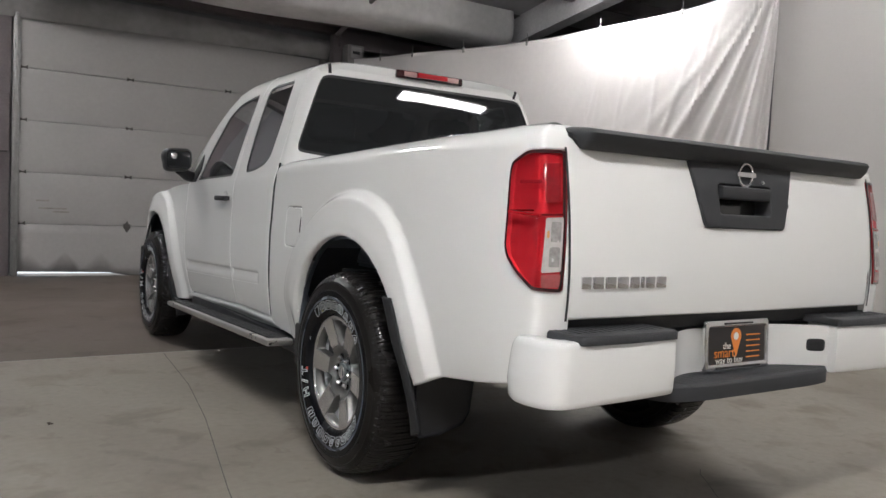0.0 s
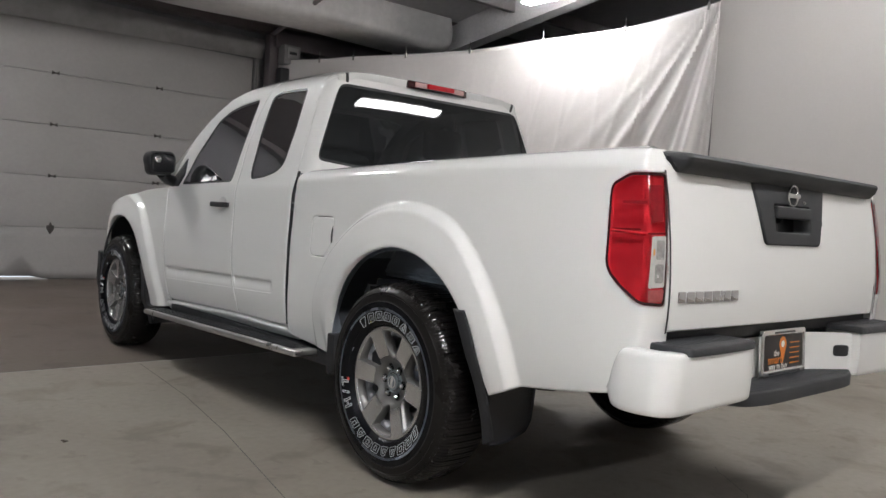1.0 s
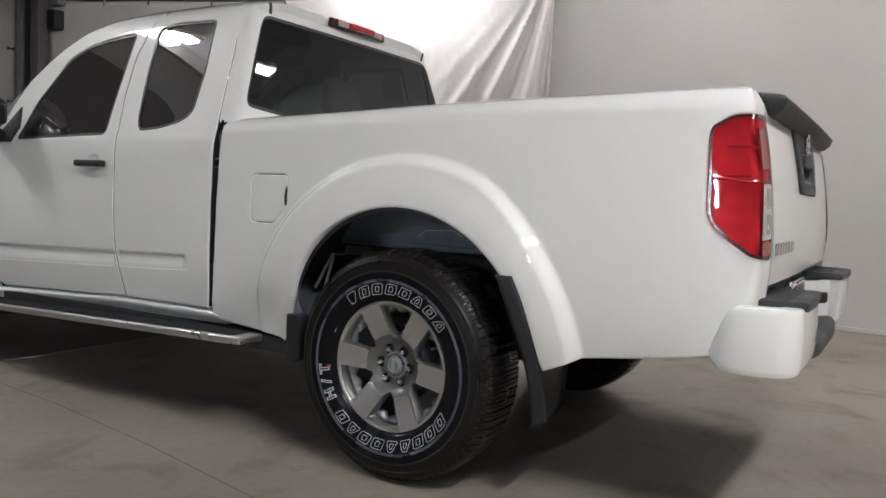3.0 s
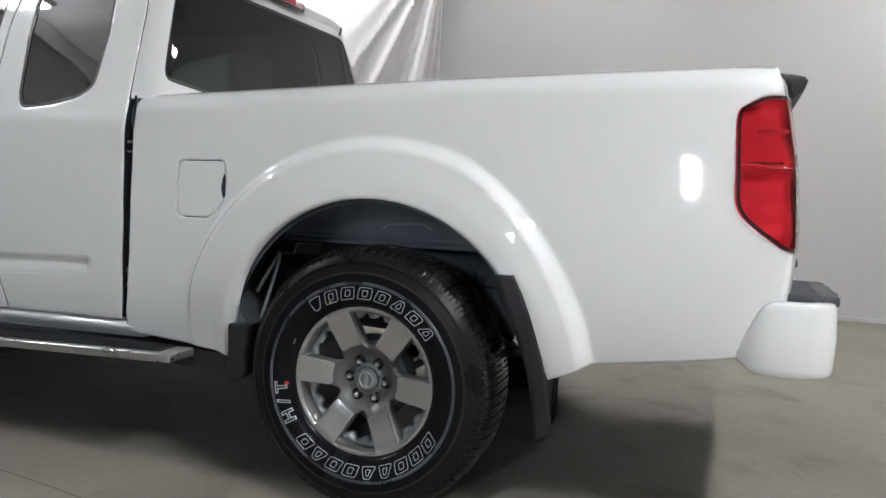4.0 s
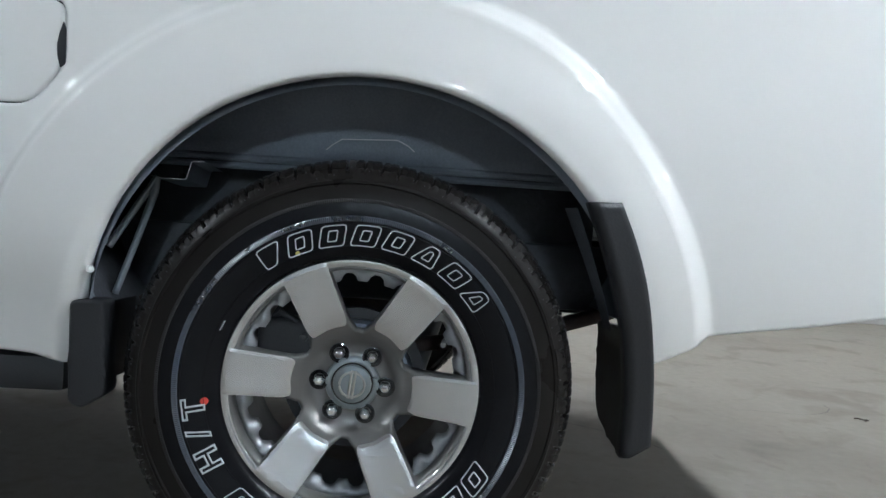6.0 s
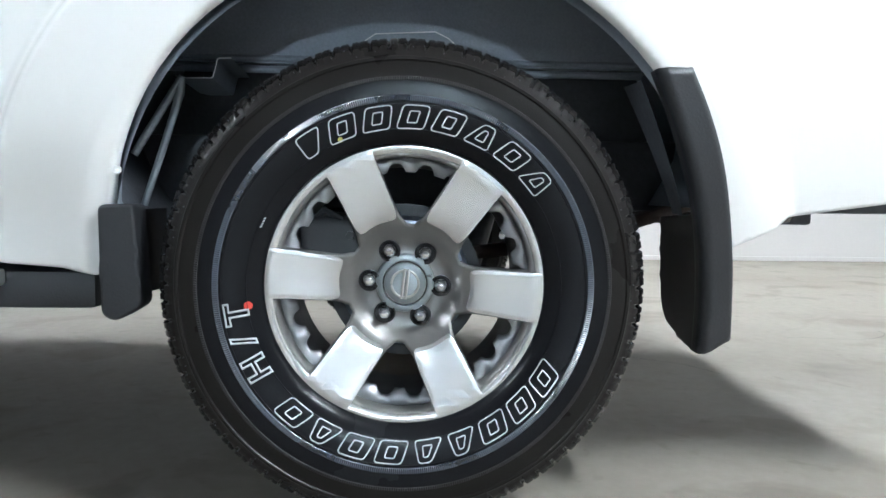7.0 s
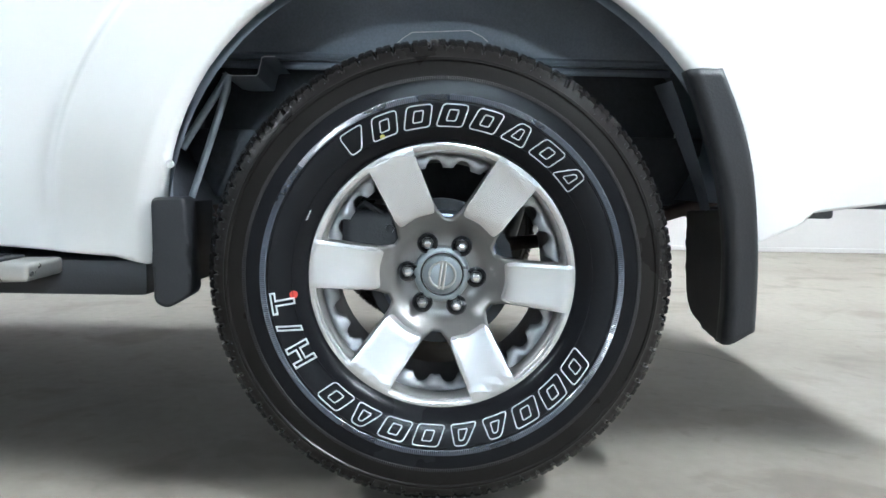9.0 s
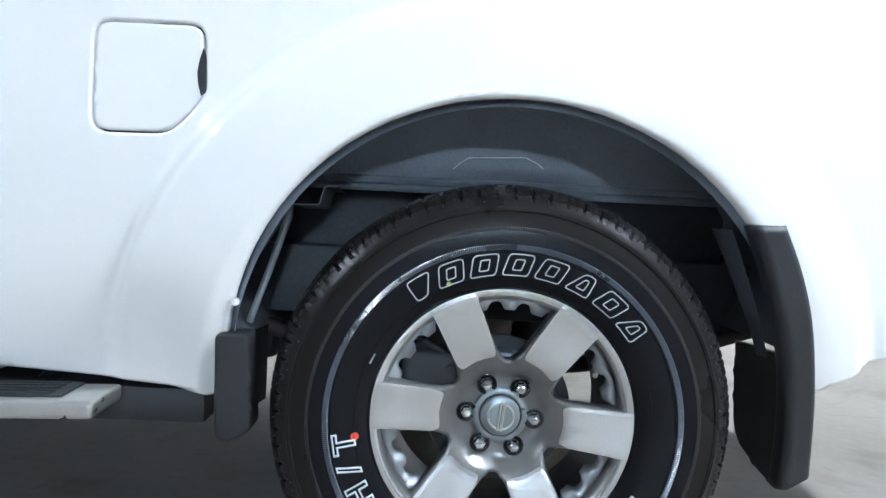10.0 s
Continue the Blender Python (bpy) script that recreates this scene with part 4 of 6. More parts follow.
def cab_shell(truck):
    def xe(y):
        return cab_w(roof_z(y) - 0.05) - 0.002
    def skin(u, v, y0, y1):
        t = 2 * u - 1
        if y0 < 1:
            # the rear corners of the roof are round
            y0 += 0.062 * (1 - math.sqrt(max(0, 1 - (max(0, abs(t) - 0.903) / 0.097) ** 2)))
        y = y0 + (y1 - y0) * v
        return Vector((t * xe(y), y, roof_z(y) - 0.05 * abs(t) ** 7))
    part("roof", grid_sheet(40, 24, lambda u, v: skin(u, v, 0.875, 1.98)), PAINT, truck)
    ws = part("windshield", grid_sheet(30, 14, lambda u, v: skin(0.05 + 0.9 * u, v, 1.98, 2.62) - Vector((0, 0, 0.004))), SIDE_GLASS, truck)
    ws.visible_shadow = False
    for side in (-1, 1):
        def pil(u, v):
            y = 1.97 + (2.64 - 1.97) * v
            t = 0.90 + 0.1 * u
            return Vector((side * t * xe(y), y, roof_z(y) - 0.05 * t ** 7 + 0.002))
        part("windshield_pillar", grid_sheet(4, 16, pil), PAINT, truck)
        # roof ditch moulding
        def ditch(u, v):
            y = 0.97 + 1.02 * v
            t = (0.575 + (u - 0.5) * 0.016) / xe(y)
            return Vector((side * t * xe(y), y, roof_z(y) - 0.05 * t ** 7 + 0.0012))
        part("roof_moulding", grid_sheet(2, 30, ditch), BLACK_PLASTIC, truck)

    def back_surf(u, z):
        """u runs over the back wall (0 to 0.6), round the corner (to 0.8) and along the flank (to 1)."""
        w, r, a = cab_w(z), 0.065, abs(u)
        yr = 0.795 + (z - 1.22) * 0.19
        sg = 1 if u > 0 else -1
        if a <= 0.6:
            t = a / 0.6
            return Vector((sg * t * (w - r), yr - 0.007 * (1 - t * t), z))
        if a <= 0.8:
            q = (a - 0.6) / 0.2 * math.pi / 2
            return Vector((sg * (w - r + r * math.sin(q)), yr + r - r * math.cos(q), z))
        edge = pchip([1.0, 1.1, 1.2, 1.3, 1.5, 1.66, 1.7], [0.890, 0.900, 0.911, 0.915, 0.918, 0.936, 0.939])(z)
        return Vector((sg * w, yr + r + (max(edge, yr + r + 0.002) - yr - r) * (a - 0.8) / 0.2, z))
    glass = rounded([(-0.611, 1.664), (-0.680, 1.275), (-0.3, 1.235), (0.3, 1.235), (0.680, 1.275), (0.611, 1.664)], 0.05, 6)
    outer = [(-1, 1.205), (1, 1.205), (1, 1.676), (0.74, 1.676), (0.60, 1.699), (-0.60, 1.699), (-0.74, 1.676), (-1, 1.676)]
    # the panel runs in rings from the window out to its edge
    ring = dense(glass, 0.02)
    mate = []
    for x, z in ring:
        k = 9.0
        for (xa, za), (xb, zb) in zip(outer, outer[1:] + outer[:1]):
            dx, dz = x * 1.0, z - 1.46
            det = dx * (zb - za) - dz * (xb - xa)
            if abs(det) > 1e-9:
                s = (xa * (zb - za) - (za - 1.46) * (xb - xa)) / det
                w = (xa * dz - (za - 1.46) * dx) / det
                if s > 0 and -1e-6 <= w <= 1 + 1e-6:
                    k = min(k, s)
        mate.append((x * k, 1.46 + dz * k))
    bm = bmesh.new()
    rows = [[bm.verts.new(back_surf(x, z) + Vector((0, 0.02, 0))) for x, z in ring]]
    for v in (0, 0.04, 0.2, 0.4, 0.6, 0.8, 1):
        rows.append([bm.verts.new(back_surf(a[0] + (b[0] - a[0]) * v, a[1] + (b[1] - a[1]) * v)) for a, b in zip(ring, mate)])
    for a, b in zip(rows, rows[1:]):
        for i in range(len(ring)):
            j = (i + 1) % len(ring)
            bm.faces.new((a[i], a[j], b[j], b[i]))
    part("cab_back", bm, PAINT, truck)
    # rear edge joining roof and back wall
    def back_at(x, z):
        w, r = cab_w(z), 0.065
        k = abs(x)
        q = 0.6 * k / (w - r) if k < w - r else 0.6 + 0.2 * math.asin(min(1, (k - w + r) / r)) / (math.pi / 2)
        return back_surf(math.copysign(q, x), z)
    def joinf(u, v):
        t = 2 * u - 1
        a = skin(u, 0, 0.875, 1.98)
        b = back_at(a.x * 0.985, min(1.699, a.z - 0.006) - 0.022 * smooth((abs(t) - 0.8) / 0.1)) + Vector((0, -0.001, 0))
        m = (a + b) / 2 + Vector((0, -0.003, 0.012))
        return a * (1 - v) ** 2 + m * 2 * v * (1 - v) + b * v * v
    part("roof_edge", grid_sheet(100, 8, joinf), PAINT, truck)
    for side in (-1, 1):
        def corner(u, v):
            low = back_surf(side * (0.70 + 0.30 * u), 1.668)
            t = 0.90 + 0.10 * min(1.0, 1.6 * u)
            top = skin((side * t + 1) / 2, 0, 0.875, 1.98)
            if u > 0.625:
                y = top.y + (u - 0.625) * 0.16
                top = Vector((side * xe(y), y, roof_z(y) - 0.05))
            m = (low + top) / 2 + Vector((side * 0.004, -0.002, 0.002))
            return low * (1 - v) ** 2 + m * 2 * v * (1 - v) + (top - Vector((0, 0, 0.001))) * v * v
        part("roof_corner", grid_sheet(24, 6, corner), PAINT, truck)
        def end(u, v):
            t = side * (0.577 + (u - 0.5) * 0.017) / xe(0.875)
            p = joinf((t + 1) / 2, min(v / 0.7, 1)) if v < 0.7 else back_at(t * xe(0.875) * 0.985, 1.699 - 0.028 * (v - 0.7) / 0.3)
            return p + Vector((side * 0.001, -0.0035 * min(1, v * 4), 0.0035 * (1 - v)))
        part("moulding_end", grid_sheet(2, 16, end), BLACK_PLASTIC, truck)
    g = part("rear_window", sheet(grow(glass, 0.012), lambda u, z: back_surf(u, z) + Vector((0, 0.004, 0)), 0.05, edge=0.03), REAR_GLASS, truck, "dark tinted rear window")
    g.visible_shadow = False
    part("rear_window_seal", sheet(grow(glass, 0.003), lambda u, z: back_surf(u, z) + Vector((0, 0.002, 0)), 0.02, [grow(glass, -0.014)], edge=0.014), BLACK_PLASTIC, truck)
    # high brake light
    cb = box((-0.205, -0.022, -0.021), (0.205, 0.03, 0.021), 0.012, seg=3)
    for v in cb.verts:
        v.co.y += 0.02 * (v.co.x / 0.2) ** 2
    bmesh.ops.translate(cb, verts=cb.verts, vec=(0, 0.858, 1.718))
    ch = part("high_brake_light", cb, DARK_LENS, truck, "red high brake light")
    for x0, x1, m in ((-0.168, -0.092, PINK_LENS), (-0.09, 0.09, BRIGHT_RED), (0.092, 0.168, PINK_LENS)):
        b = box((x0, 0.832 + (0.012 if abs(x0 + x1) > 0.1 else 0), 1.705), (x1, 0.852, 1.732), 0.004)
        part("light_lens", b, m, ch)
    # hood and nose
    def hood(u, v):
        y = 2.60 + (3.98 - 2.60) * v
        t = 2 * u - 1
        z = 1.16 - 0.10 * v - 0.16 * v ** 2.5
        return Vector((t * (0.79 - 0.16 * v ** 2), y, z - 0.05 * abs(t) ** 3))
    part("hood", grid_sheet(24, 20, hood), PAINT, truck)
    nose = box((-0.62, 3.80, 0.42), (0.62, 4.06, 0.84), 0.09, seg=4)
    part("front_bumper", nose, PAINT, truck)
    part("grille", box((-0.42, 4.05, 0.6), (0.42, 4.08, 0.8), 0.02), GREY_PLASTIC, truck)


def cabin(truck):
    part("headliner", grid_sheet(10, 10, lambda u, v: (1.06 * (u - 0.5), 0.95 + 0.95 * v, 1.685)), HEADLINER, truck)
    for side in (-1, 1):
        def lining(u, v):
            z = 0.5 + 0.6 * v
            return (side * 0.775, 0.93 + 1.5 * u, z)
        part("door_lining", grid_sheet(2, 2, lining), CABIN, truck)
        for name, m, b in (
            ("seat_cushion", SEAT, box((-0.25, 1.45, 0.72), (0.25, 1.98, 0.90), 0.06, seg=3)),
            ("seat_back", SEAT, box((-0.25, 1.24, 0.82), (0.25, 1.42, 1.36), 0.07, seg=3)),
            ("headrest", SEAT, box((-0.13, 1.20, 1.37), (0.13, 1.31, 1.56), 0.05, seg=3)),
        ):
            bmesh.ops.translate(b, verts=b.verts, vec=(side * 0.38, 0, 0))
            part(name, b, m, truck)
    part("dashboard", box((-0.74, 2.33, 0.75), (0.74, 2.62, 1.12), 0.08, seg=3), CABIN, truck)
    part("cabin_floor", box((-0.76, 0.90, 0.46), (0.76, 2.6, 0.52)), CABIN, truck)
    part("rear_trim", box((-0.74, 0.86, 0.5), (0.74, 0.90, 1.2)), CABIN, truck)
    ring = bmesh.new()
    n = 28
    c, q = Vector((-0.50, 2.23, 1.185)), Euler((radians(-66), 0, 0)).to_quaternion()
    tube([c + q @ Vector((0.185 * math.cos(2 * math.pi * k / n), 0.185 * math.sin(2 * math.pi * k / n), 0)) for k in range(n + 1)], 0.016, 8, ring)
    tube([c + q @ Vector((-0.18, 0, 0)), c + q @ Vector((0.18, 0, 0))], 0.014, 8, ring)
    wheel = part("steering_wheel", ring, CABIN, truck)
    hub = lathe([(0.0005, 0.030), (0.055, 0.026), (0.070, 0.010), (0.075, -0.02)], 28)
    part("airbag_cover", hub, CABIN, wheel).matrix_basis = Matrix.Translation(c) @ q.to_matrix().to_4x4() @ pose(0, 0, 0, 0, 90, 0)
    badge = tube([(-0.034, 0.027 * math.cos(math.pi * k / 12), 0.027 * math.sin(math.pi * k / 12)) for k in range(25)], 0.005, 6)
    tube([(-0.034, -0.028, 0), (-0.034, 0.028, 0)], 0.005, 6, badge)
    part("wheel_emblem", badge, CHROME, wheel, "chrome ring emblem").matrix_basis = Matrix.Translation(c) @ q.to_matrix().to_4x4() @ pose(0, 0, 0, 0, 90, 0)


def mirror(truck, side):
    b = box((-0.092, -0.06, -0.074), (0.092, 0.075, 0.072), 0.055, seg=5)
    for v in b.verts:
        v.co.z += 0.25 * v.co.x * side * -0.2
        v.co.x *= 1 - 0.12 * (v.co.z / 0.07 < -0.3)
        v.co.y += 0.22 * v.co.x * side * -1 * 0.5
    bmesh.ops.translate(b, verts=b.verts, vec=(side * 0.945, 2.32, 1.258))
    m = part("door_mirror", b, BLACK_PLASTIC, truck, "black plastic door mirror")
    part("mirror_arm", tube([(side * 0.915, 2.36, 1.20), (side * 0.86, 2.40, 1.165), (side * 0.80, 2.40, 1.15)], 0.034, 12), BLACK_PLASTIC, m)
    # glass coloured near black in place of a dark reflection
    part("mirror_glass", sheet(rounded([(-0.075, -0.056), (0.075, -0.056), (0.075, 0.056), (-0.075, 0.056)], 0.03, 5), lambda x, z: Vector((side * 0.945 + x, 2.258 - 0.11 * x * side, 1.258 + z)), 0.03, rim=(0, 0.01, 0)), DARK_MIRROR, m, "near-black mirror glass")
    # added disc that puts a bright round glint on the glass
    spot = lathe([(0.0005, 0.010), (0.008, 0.0095), (0.013, 0.008), (0.0135, 0.005), (0.016, 0.007), (0.019, 0.006), (0.020, 0.0)], 24)
    part("mirror_glint_disc", spot, CHROME, m, "small round chrome disc added for a bright glint").matrix_basis = Matrix.Translation((side * 0.978, 2.254, 1.278)) @ pose(0, 0, 0, 0, 0, 90)
    tri = [(2.31, 1.125), (2.44, 1.125), (2.43, 1.17), (2.30, 1.30), (2.27, 1.20)]
    part("mirror_base", sheet(tri, offset_surf(cab_surf(side), side, 0.006), 0.03, rim=(-side * 0.015, 0, 0)), BLACK_PLASTIC, m)


def gate_y(x, z):
    return gate_line(z) + 0.006 * (x / 0.76) ** 2


def tailgate(truck):
    o = rounded([(-0.733, 1.245), (0.733, 1.245), (0.729, 0.748), (-0.729, 0.748)], 0.012)
    dish = rounded([(-0.130, 1.150), (0.130, 1.150), (0.126, 1.057), (-0.126, 1.057)], 0.012)
    gate = part("tailgate", sheet(o, lambda x, z: Vector((x, gate_y(x, z), z)), 0.03, [grow(dish, 0.012)], rim=(0, 0.03, 0), lip=0.003, edge=0.02), PAINT, truck, "white painted tailgate")
    for side in (-1, 1):
        part("gate_seam", grid_sheet(2, 20, lambda u, v: Vector((side * (0.7340 + 0.0085 * u), gate_y(0.733, 0.745 + 0.47 * v) - 0.0022, 0.745 + 0.47 * v))), BLACK_PLASTIC, truck)
    # cap with its overhanging lip
    def cap(u, v):
        x = (2 * u - 1) * 0.722
        a = abs(x)
        out = smooth((0.722 - a) / 0.05)
        low = 1.214 + 0.034 * smooth((a - 0.68) / 0.042)
        lip_y = gate_y(x, 1.2) + 0.012 - 0.056 * out
        fr = gate_y(x, 1.25) + 0.06
        zt = 1.276
        prof = [(fr, zt - 0.03), (fr, zt - 0.004), (fr - 0.02, zt), (lip_y + 0.03, zt - 0.003), (lip_y + 0.008, zt - 0.008), (lip_y, zt - 0.018), (lip_y + 0.008, max(zt - 0.042, low + 0.008)), (gate_y(x, 1.21) - 0.014 * out - 0.002, low), (gate_y(x, 1.21) + 0.01, low - 0.002)]
        y, z = prof[int(round(v * 8))]
        return Vector((x, y, z))
    cb = grid_sheet(120, 8, cap)
    cb.verts.ensure_lookup_table()
    cb.faces.new([cb.verts[k] for k in range(8, -1, -1)])
    cb.faces.new([cb.verts[120 * 9 + k] for k in range(9)])
    part("tailgate_cap", cb, GREY_PLASTIC, gate, "dark grey grained plastic cap")
    tr = rounded([(-0.262, 1.222), (0.262, 1.222), (0.198, 1.012), (-0.198, 1.012)], 0.02)
    part("handle_bezel", sheet(tr, lambda x, z: Vector((x, gate_y(x, z) - 0.010, z)), 0.02, [dish], rim=(0, 0.060, 0), lip=0.004, edge=0.012), GREY_PLASTIC, gate, "dark grey handle bezel")
    part("handle_recess", sheet(grow(dish, 0.012), lambda x, z: Vector((x, gate_y(x, z) + 0.052, z)), 0.03, rim=(0, 0.001, 0)), GLOSS_BLACK, gate)
    hb = box((-0.123, -0.010, -0.021), (0.123, 0.012, 0.021), 0.007, seg=3)
    bmesh.ops.translate(hb, verts=hb.verts, vec=(0, gate_y(0, 1.12) - 0.006, 1.125))
    part("tailgate_handle", hb, GREY_PLASTIC, gate)
    e = bmesh.new()
    c = Vector((0, gate_y(0, 1.185) - 0.016, 1.185))
    n = 36
    tube([c + Vector((0.034 * math.cos(2 * math.pi * k / n), 0, 0.036 * math.sin(2 * math.pi * k / n))) for k in range(n + 1)], 0.0048, 8, e)
    box((-0.046, c.y - 0.006, c.z - 0.008), (0.046, c.y + 0.004, c.z + 0.008), 0.003, e)
    part("emblem", e, CHROME, gate, "plain chrome ring emblem")
    part("lock", lathe([(0.001, 0.005), (0.005, 0.005), (0.006, 0.0)], 16), ALU, gate).matrix_basis = Matrix.Translation((0.092, gate_y(0.09, 1.16) - 0.008, 1.165)) @ pose(0, 0, 0, 0, 0, 90)
    # chrome name badge as plain bars
    x = -0.694
    for w in (0.036, 0.040, 0.040, 0.042, 0.036, 0.014, 0.036, 0.040):
        b = box((x, gate_y(x, 0.85) - 0.006, 0.832), (x + w, gate_y(x, 0.85) + 0.002, 0.866), 0.004)
        part("badge_bar", b, CHROME, gate, "chrome badge bar")
        x += w + 0.0065
    part("gate_gap", box((-0.74, -1.09, 0.705), (0.74, -0.98, 0.745)), BLACK_PLASTIC, truck)


def bumper(truck):
    def lobe(side):
        way = [(0.842, -0.982), (0.860, -1.03), (0.866, -1.10), (0.860, -1.165), (0.836, -1.205), (0.795, -1.222), (0.60, -1.227), (0.46, -1.223), (0.43, -1.220), (0.402, -1.214)]
        d = np.concatenate([[0], np.cumsum([math.dist(a, b) for a, b in zip(way, way[1:])])])
        fx, fy = pchip(d, [p[0] for p in way]), pchip(d, [p[1] for p in way])
        zt = pchip([0, 0.04, 0.078, 0.10, d[-1]], [0.580, 0.640, 0.698, 0.707, 0.708])
        zb = pchip([0, 0.025, 0.055, 0.12, 0.25, d[-2], d[-1]], [0.560, 0.542, 0.529, 0.526, 0.530, 0.536, 0.536])
        bm = bmesh.new()
        rings = []
        n = 56
        for i in range(n + 1):
            s = d[-1] * i / n
            t = Vector((fx(min(s + 0.004, d[-1])) - fx(max(s - 0.004, 0)), fy(min(s + 0.004, d[-1])) - fy(max(s - 0.004, 0)))).normalized()
            nx, ny = -t.y, t.x
            if nx * 0.5 - ny * 1.0 < 0:
                nx, ny = -nx, -ny
            c = (fx(s), fy(s))
            lo, hi = zb(s), zt(s)
            prof = [(-0.10, lo + 0.004), (-0.016, lo), (-0.006, lo + 0.002), (-0.0015, lo + 0.008), (0.0, lo + 0.020), (0.0035, (lo + hi) / 2), (0.0, hi - 0.020), (-0.0015, hi - 0.009), (-0.006, hi - 0.0025), (-0.015, hi), (-0.10, hi)]
            if s < 0.10:
                k = smooth(s / 0.10)
                prof = [(a - 0.02 * (1 - k), z) for a, z in prof]
            lim = 0.05
            rings.append([bm.verts.new((side * (c[0] + nx * max(a, -lim)), c[1] + ny * max(a, -lim), z)) for a, z in prof])
        for a, b in zip(rings, rings[1:]):
            for k in range(len(a) - 1):
                bm.faces.new((a[k], a[k + 1], b[k + 1], b[k]))
        bm.faces.new(rings[0])
        bm.faces.new(rings[-1][::-1])
        return bm
    bp = part("rear_bumper", lobe(-1), PAINT, truck, "white painted rear bumper half")
    part("bumper_half", lobe(1), PAINT, bp)
    mid = bmesh.new()
    grid_sheet(24, 6, lambda u, v: (-0.43 + 0.86 * u, -1.085 - 0.115 * smooth((abs(0.86 * u - 0.43) - 0.17) / 0.32), 0.55 + 0.145 * v), mid)
    part("bumper_centre", mid, PAINT, bp)
    for side in (-1, 1):
        # ribbed step pads on the bumper
        pad = rounded([(0.40, -1.03), (0.79, -1.03), (0.79, -1.15), (0.782, -1.205), (0.766, -1.231), (0.60, -1.234), (0.40, -1.224)], 0.014)
        pb = sheet(pad, lambda x, y: Vector((side * x, y, 0.722)), 0.04, rim=(0, 0, -0.020), lip=0.005, edge=0.02)
        ribs = []
        for k in range(13):
            x = 0.43 + 0.028 * k
            ribs.append(box((side * x - 0.004, -1.185, 0.7205), (side * x + 0.004, -1.05, 0.7232), 0.0008))
        part("step_pad", pb, GREY_PLASTIC, bp, "dark grey ribbed step pad")
        for rb in ribs:
            part("pad_rib", rb, GREY_PLASTIC, bp)
        hole = rounded([(-0.029, 0.606), (0.029, 0.606), (0.029, 0.648), (-0.029, 0.648)], 0.014)
        part("hook_hole", sheet(hole, lambda x, z: Vector((side * 0.366 + x, -1.085 - 0.115 * smooth((0.366 + side * x - 0.17) / 0.32) - 0.003, z)), 0.02, rim=(0, 0.03, 0)), BLACK_PLASTIC, bp)
    # lower centre step
    st = rounded([(-0.42, -1.06), (0.42, -1.06), (0.435, -1.13), (0.40, -1.20), (0.28, -1.222), (-0.28, -1.222), (-0.40, -1.20), (-0.435, -1.13)], 0.06, 6)
    sb = sheet(st, lambda x, y: Vector((x, y, 0.556)), 0.04, rim=(0, 0, -0.038), lip=0.010, edge=0.02)
    ribs = []
    for k in range(23):
        x = -0.33 + 0.03 * k
        ribs.append(box((x - 0.004, -1.19, 0.554), (x + 0.004, -1.10, 0.5568), 0.0006))
    part("lower_step", sb, GREY_PLASTIC, bp, "dark grey ribbed lower step")
    for rb in ribs:
        part("step_rib", rb, GREY_PLASTIC, bp)
    part("hitch", box((-0.12, -1.06, 0.46), (0.12, -0.9, 0.515), 0.01), UNDER, bp)


def text_mesh(words, size, extrude=0.0005):
    cu = bpy.data.curves.new("words", "FONT")
    cu.body, cu.size, cu.extrude, cu.align_x, cu.align_y = words, size, extrude, "CENTER", "CENTER"
    tmp = new("words", cu)
    bpy.context.view_layer.update()
    me = bpy.data.meshes.new_from_object(tmp.evaluated_get(bpy.context.evaluated_depsgraph_get()))
    bpy.data.objects.remove(tmp)
    bm = bmesh.new()
    bm.from_mesh(me)
    bpy.data.meshes.remove(me)
    return bm


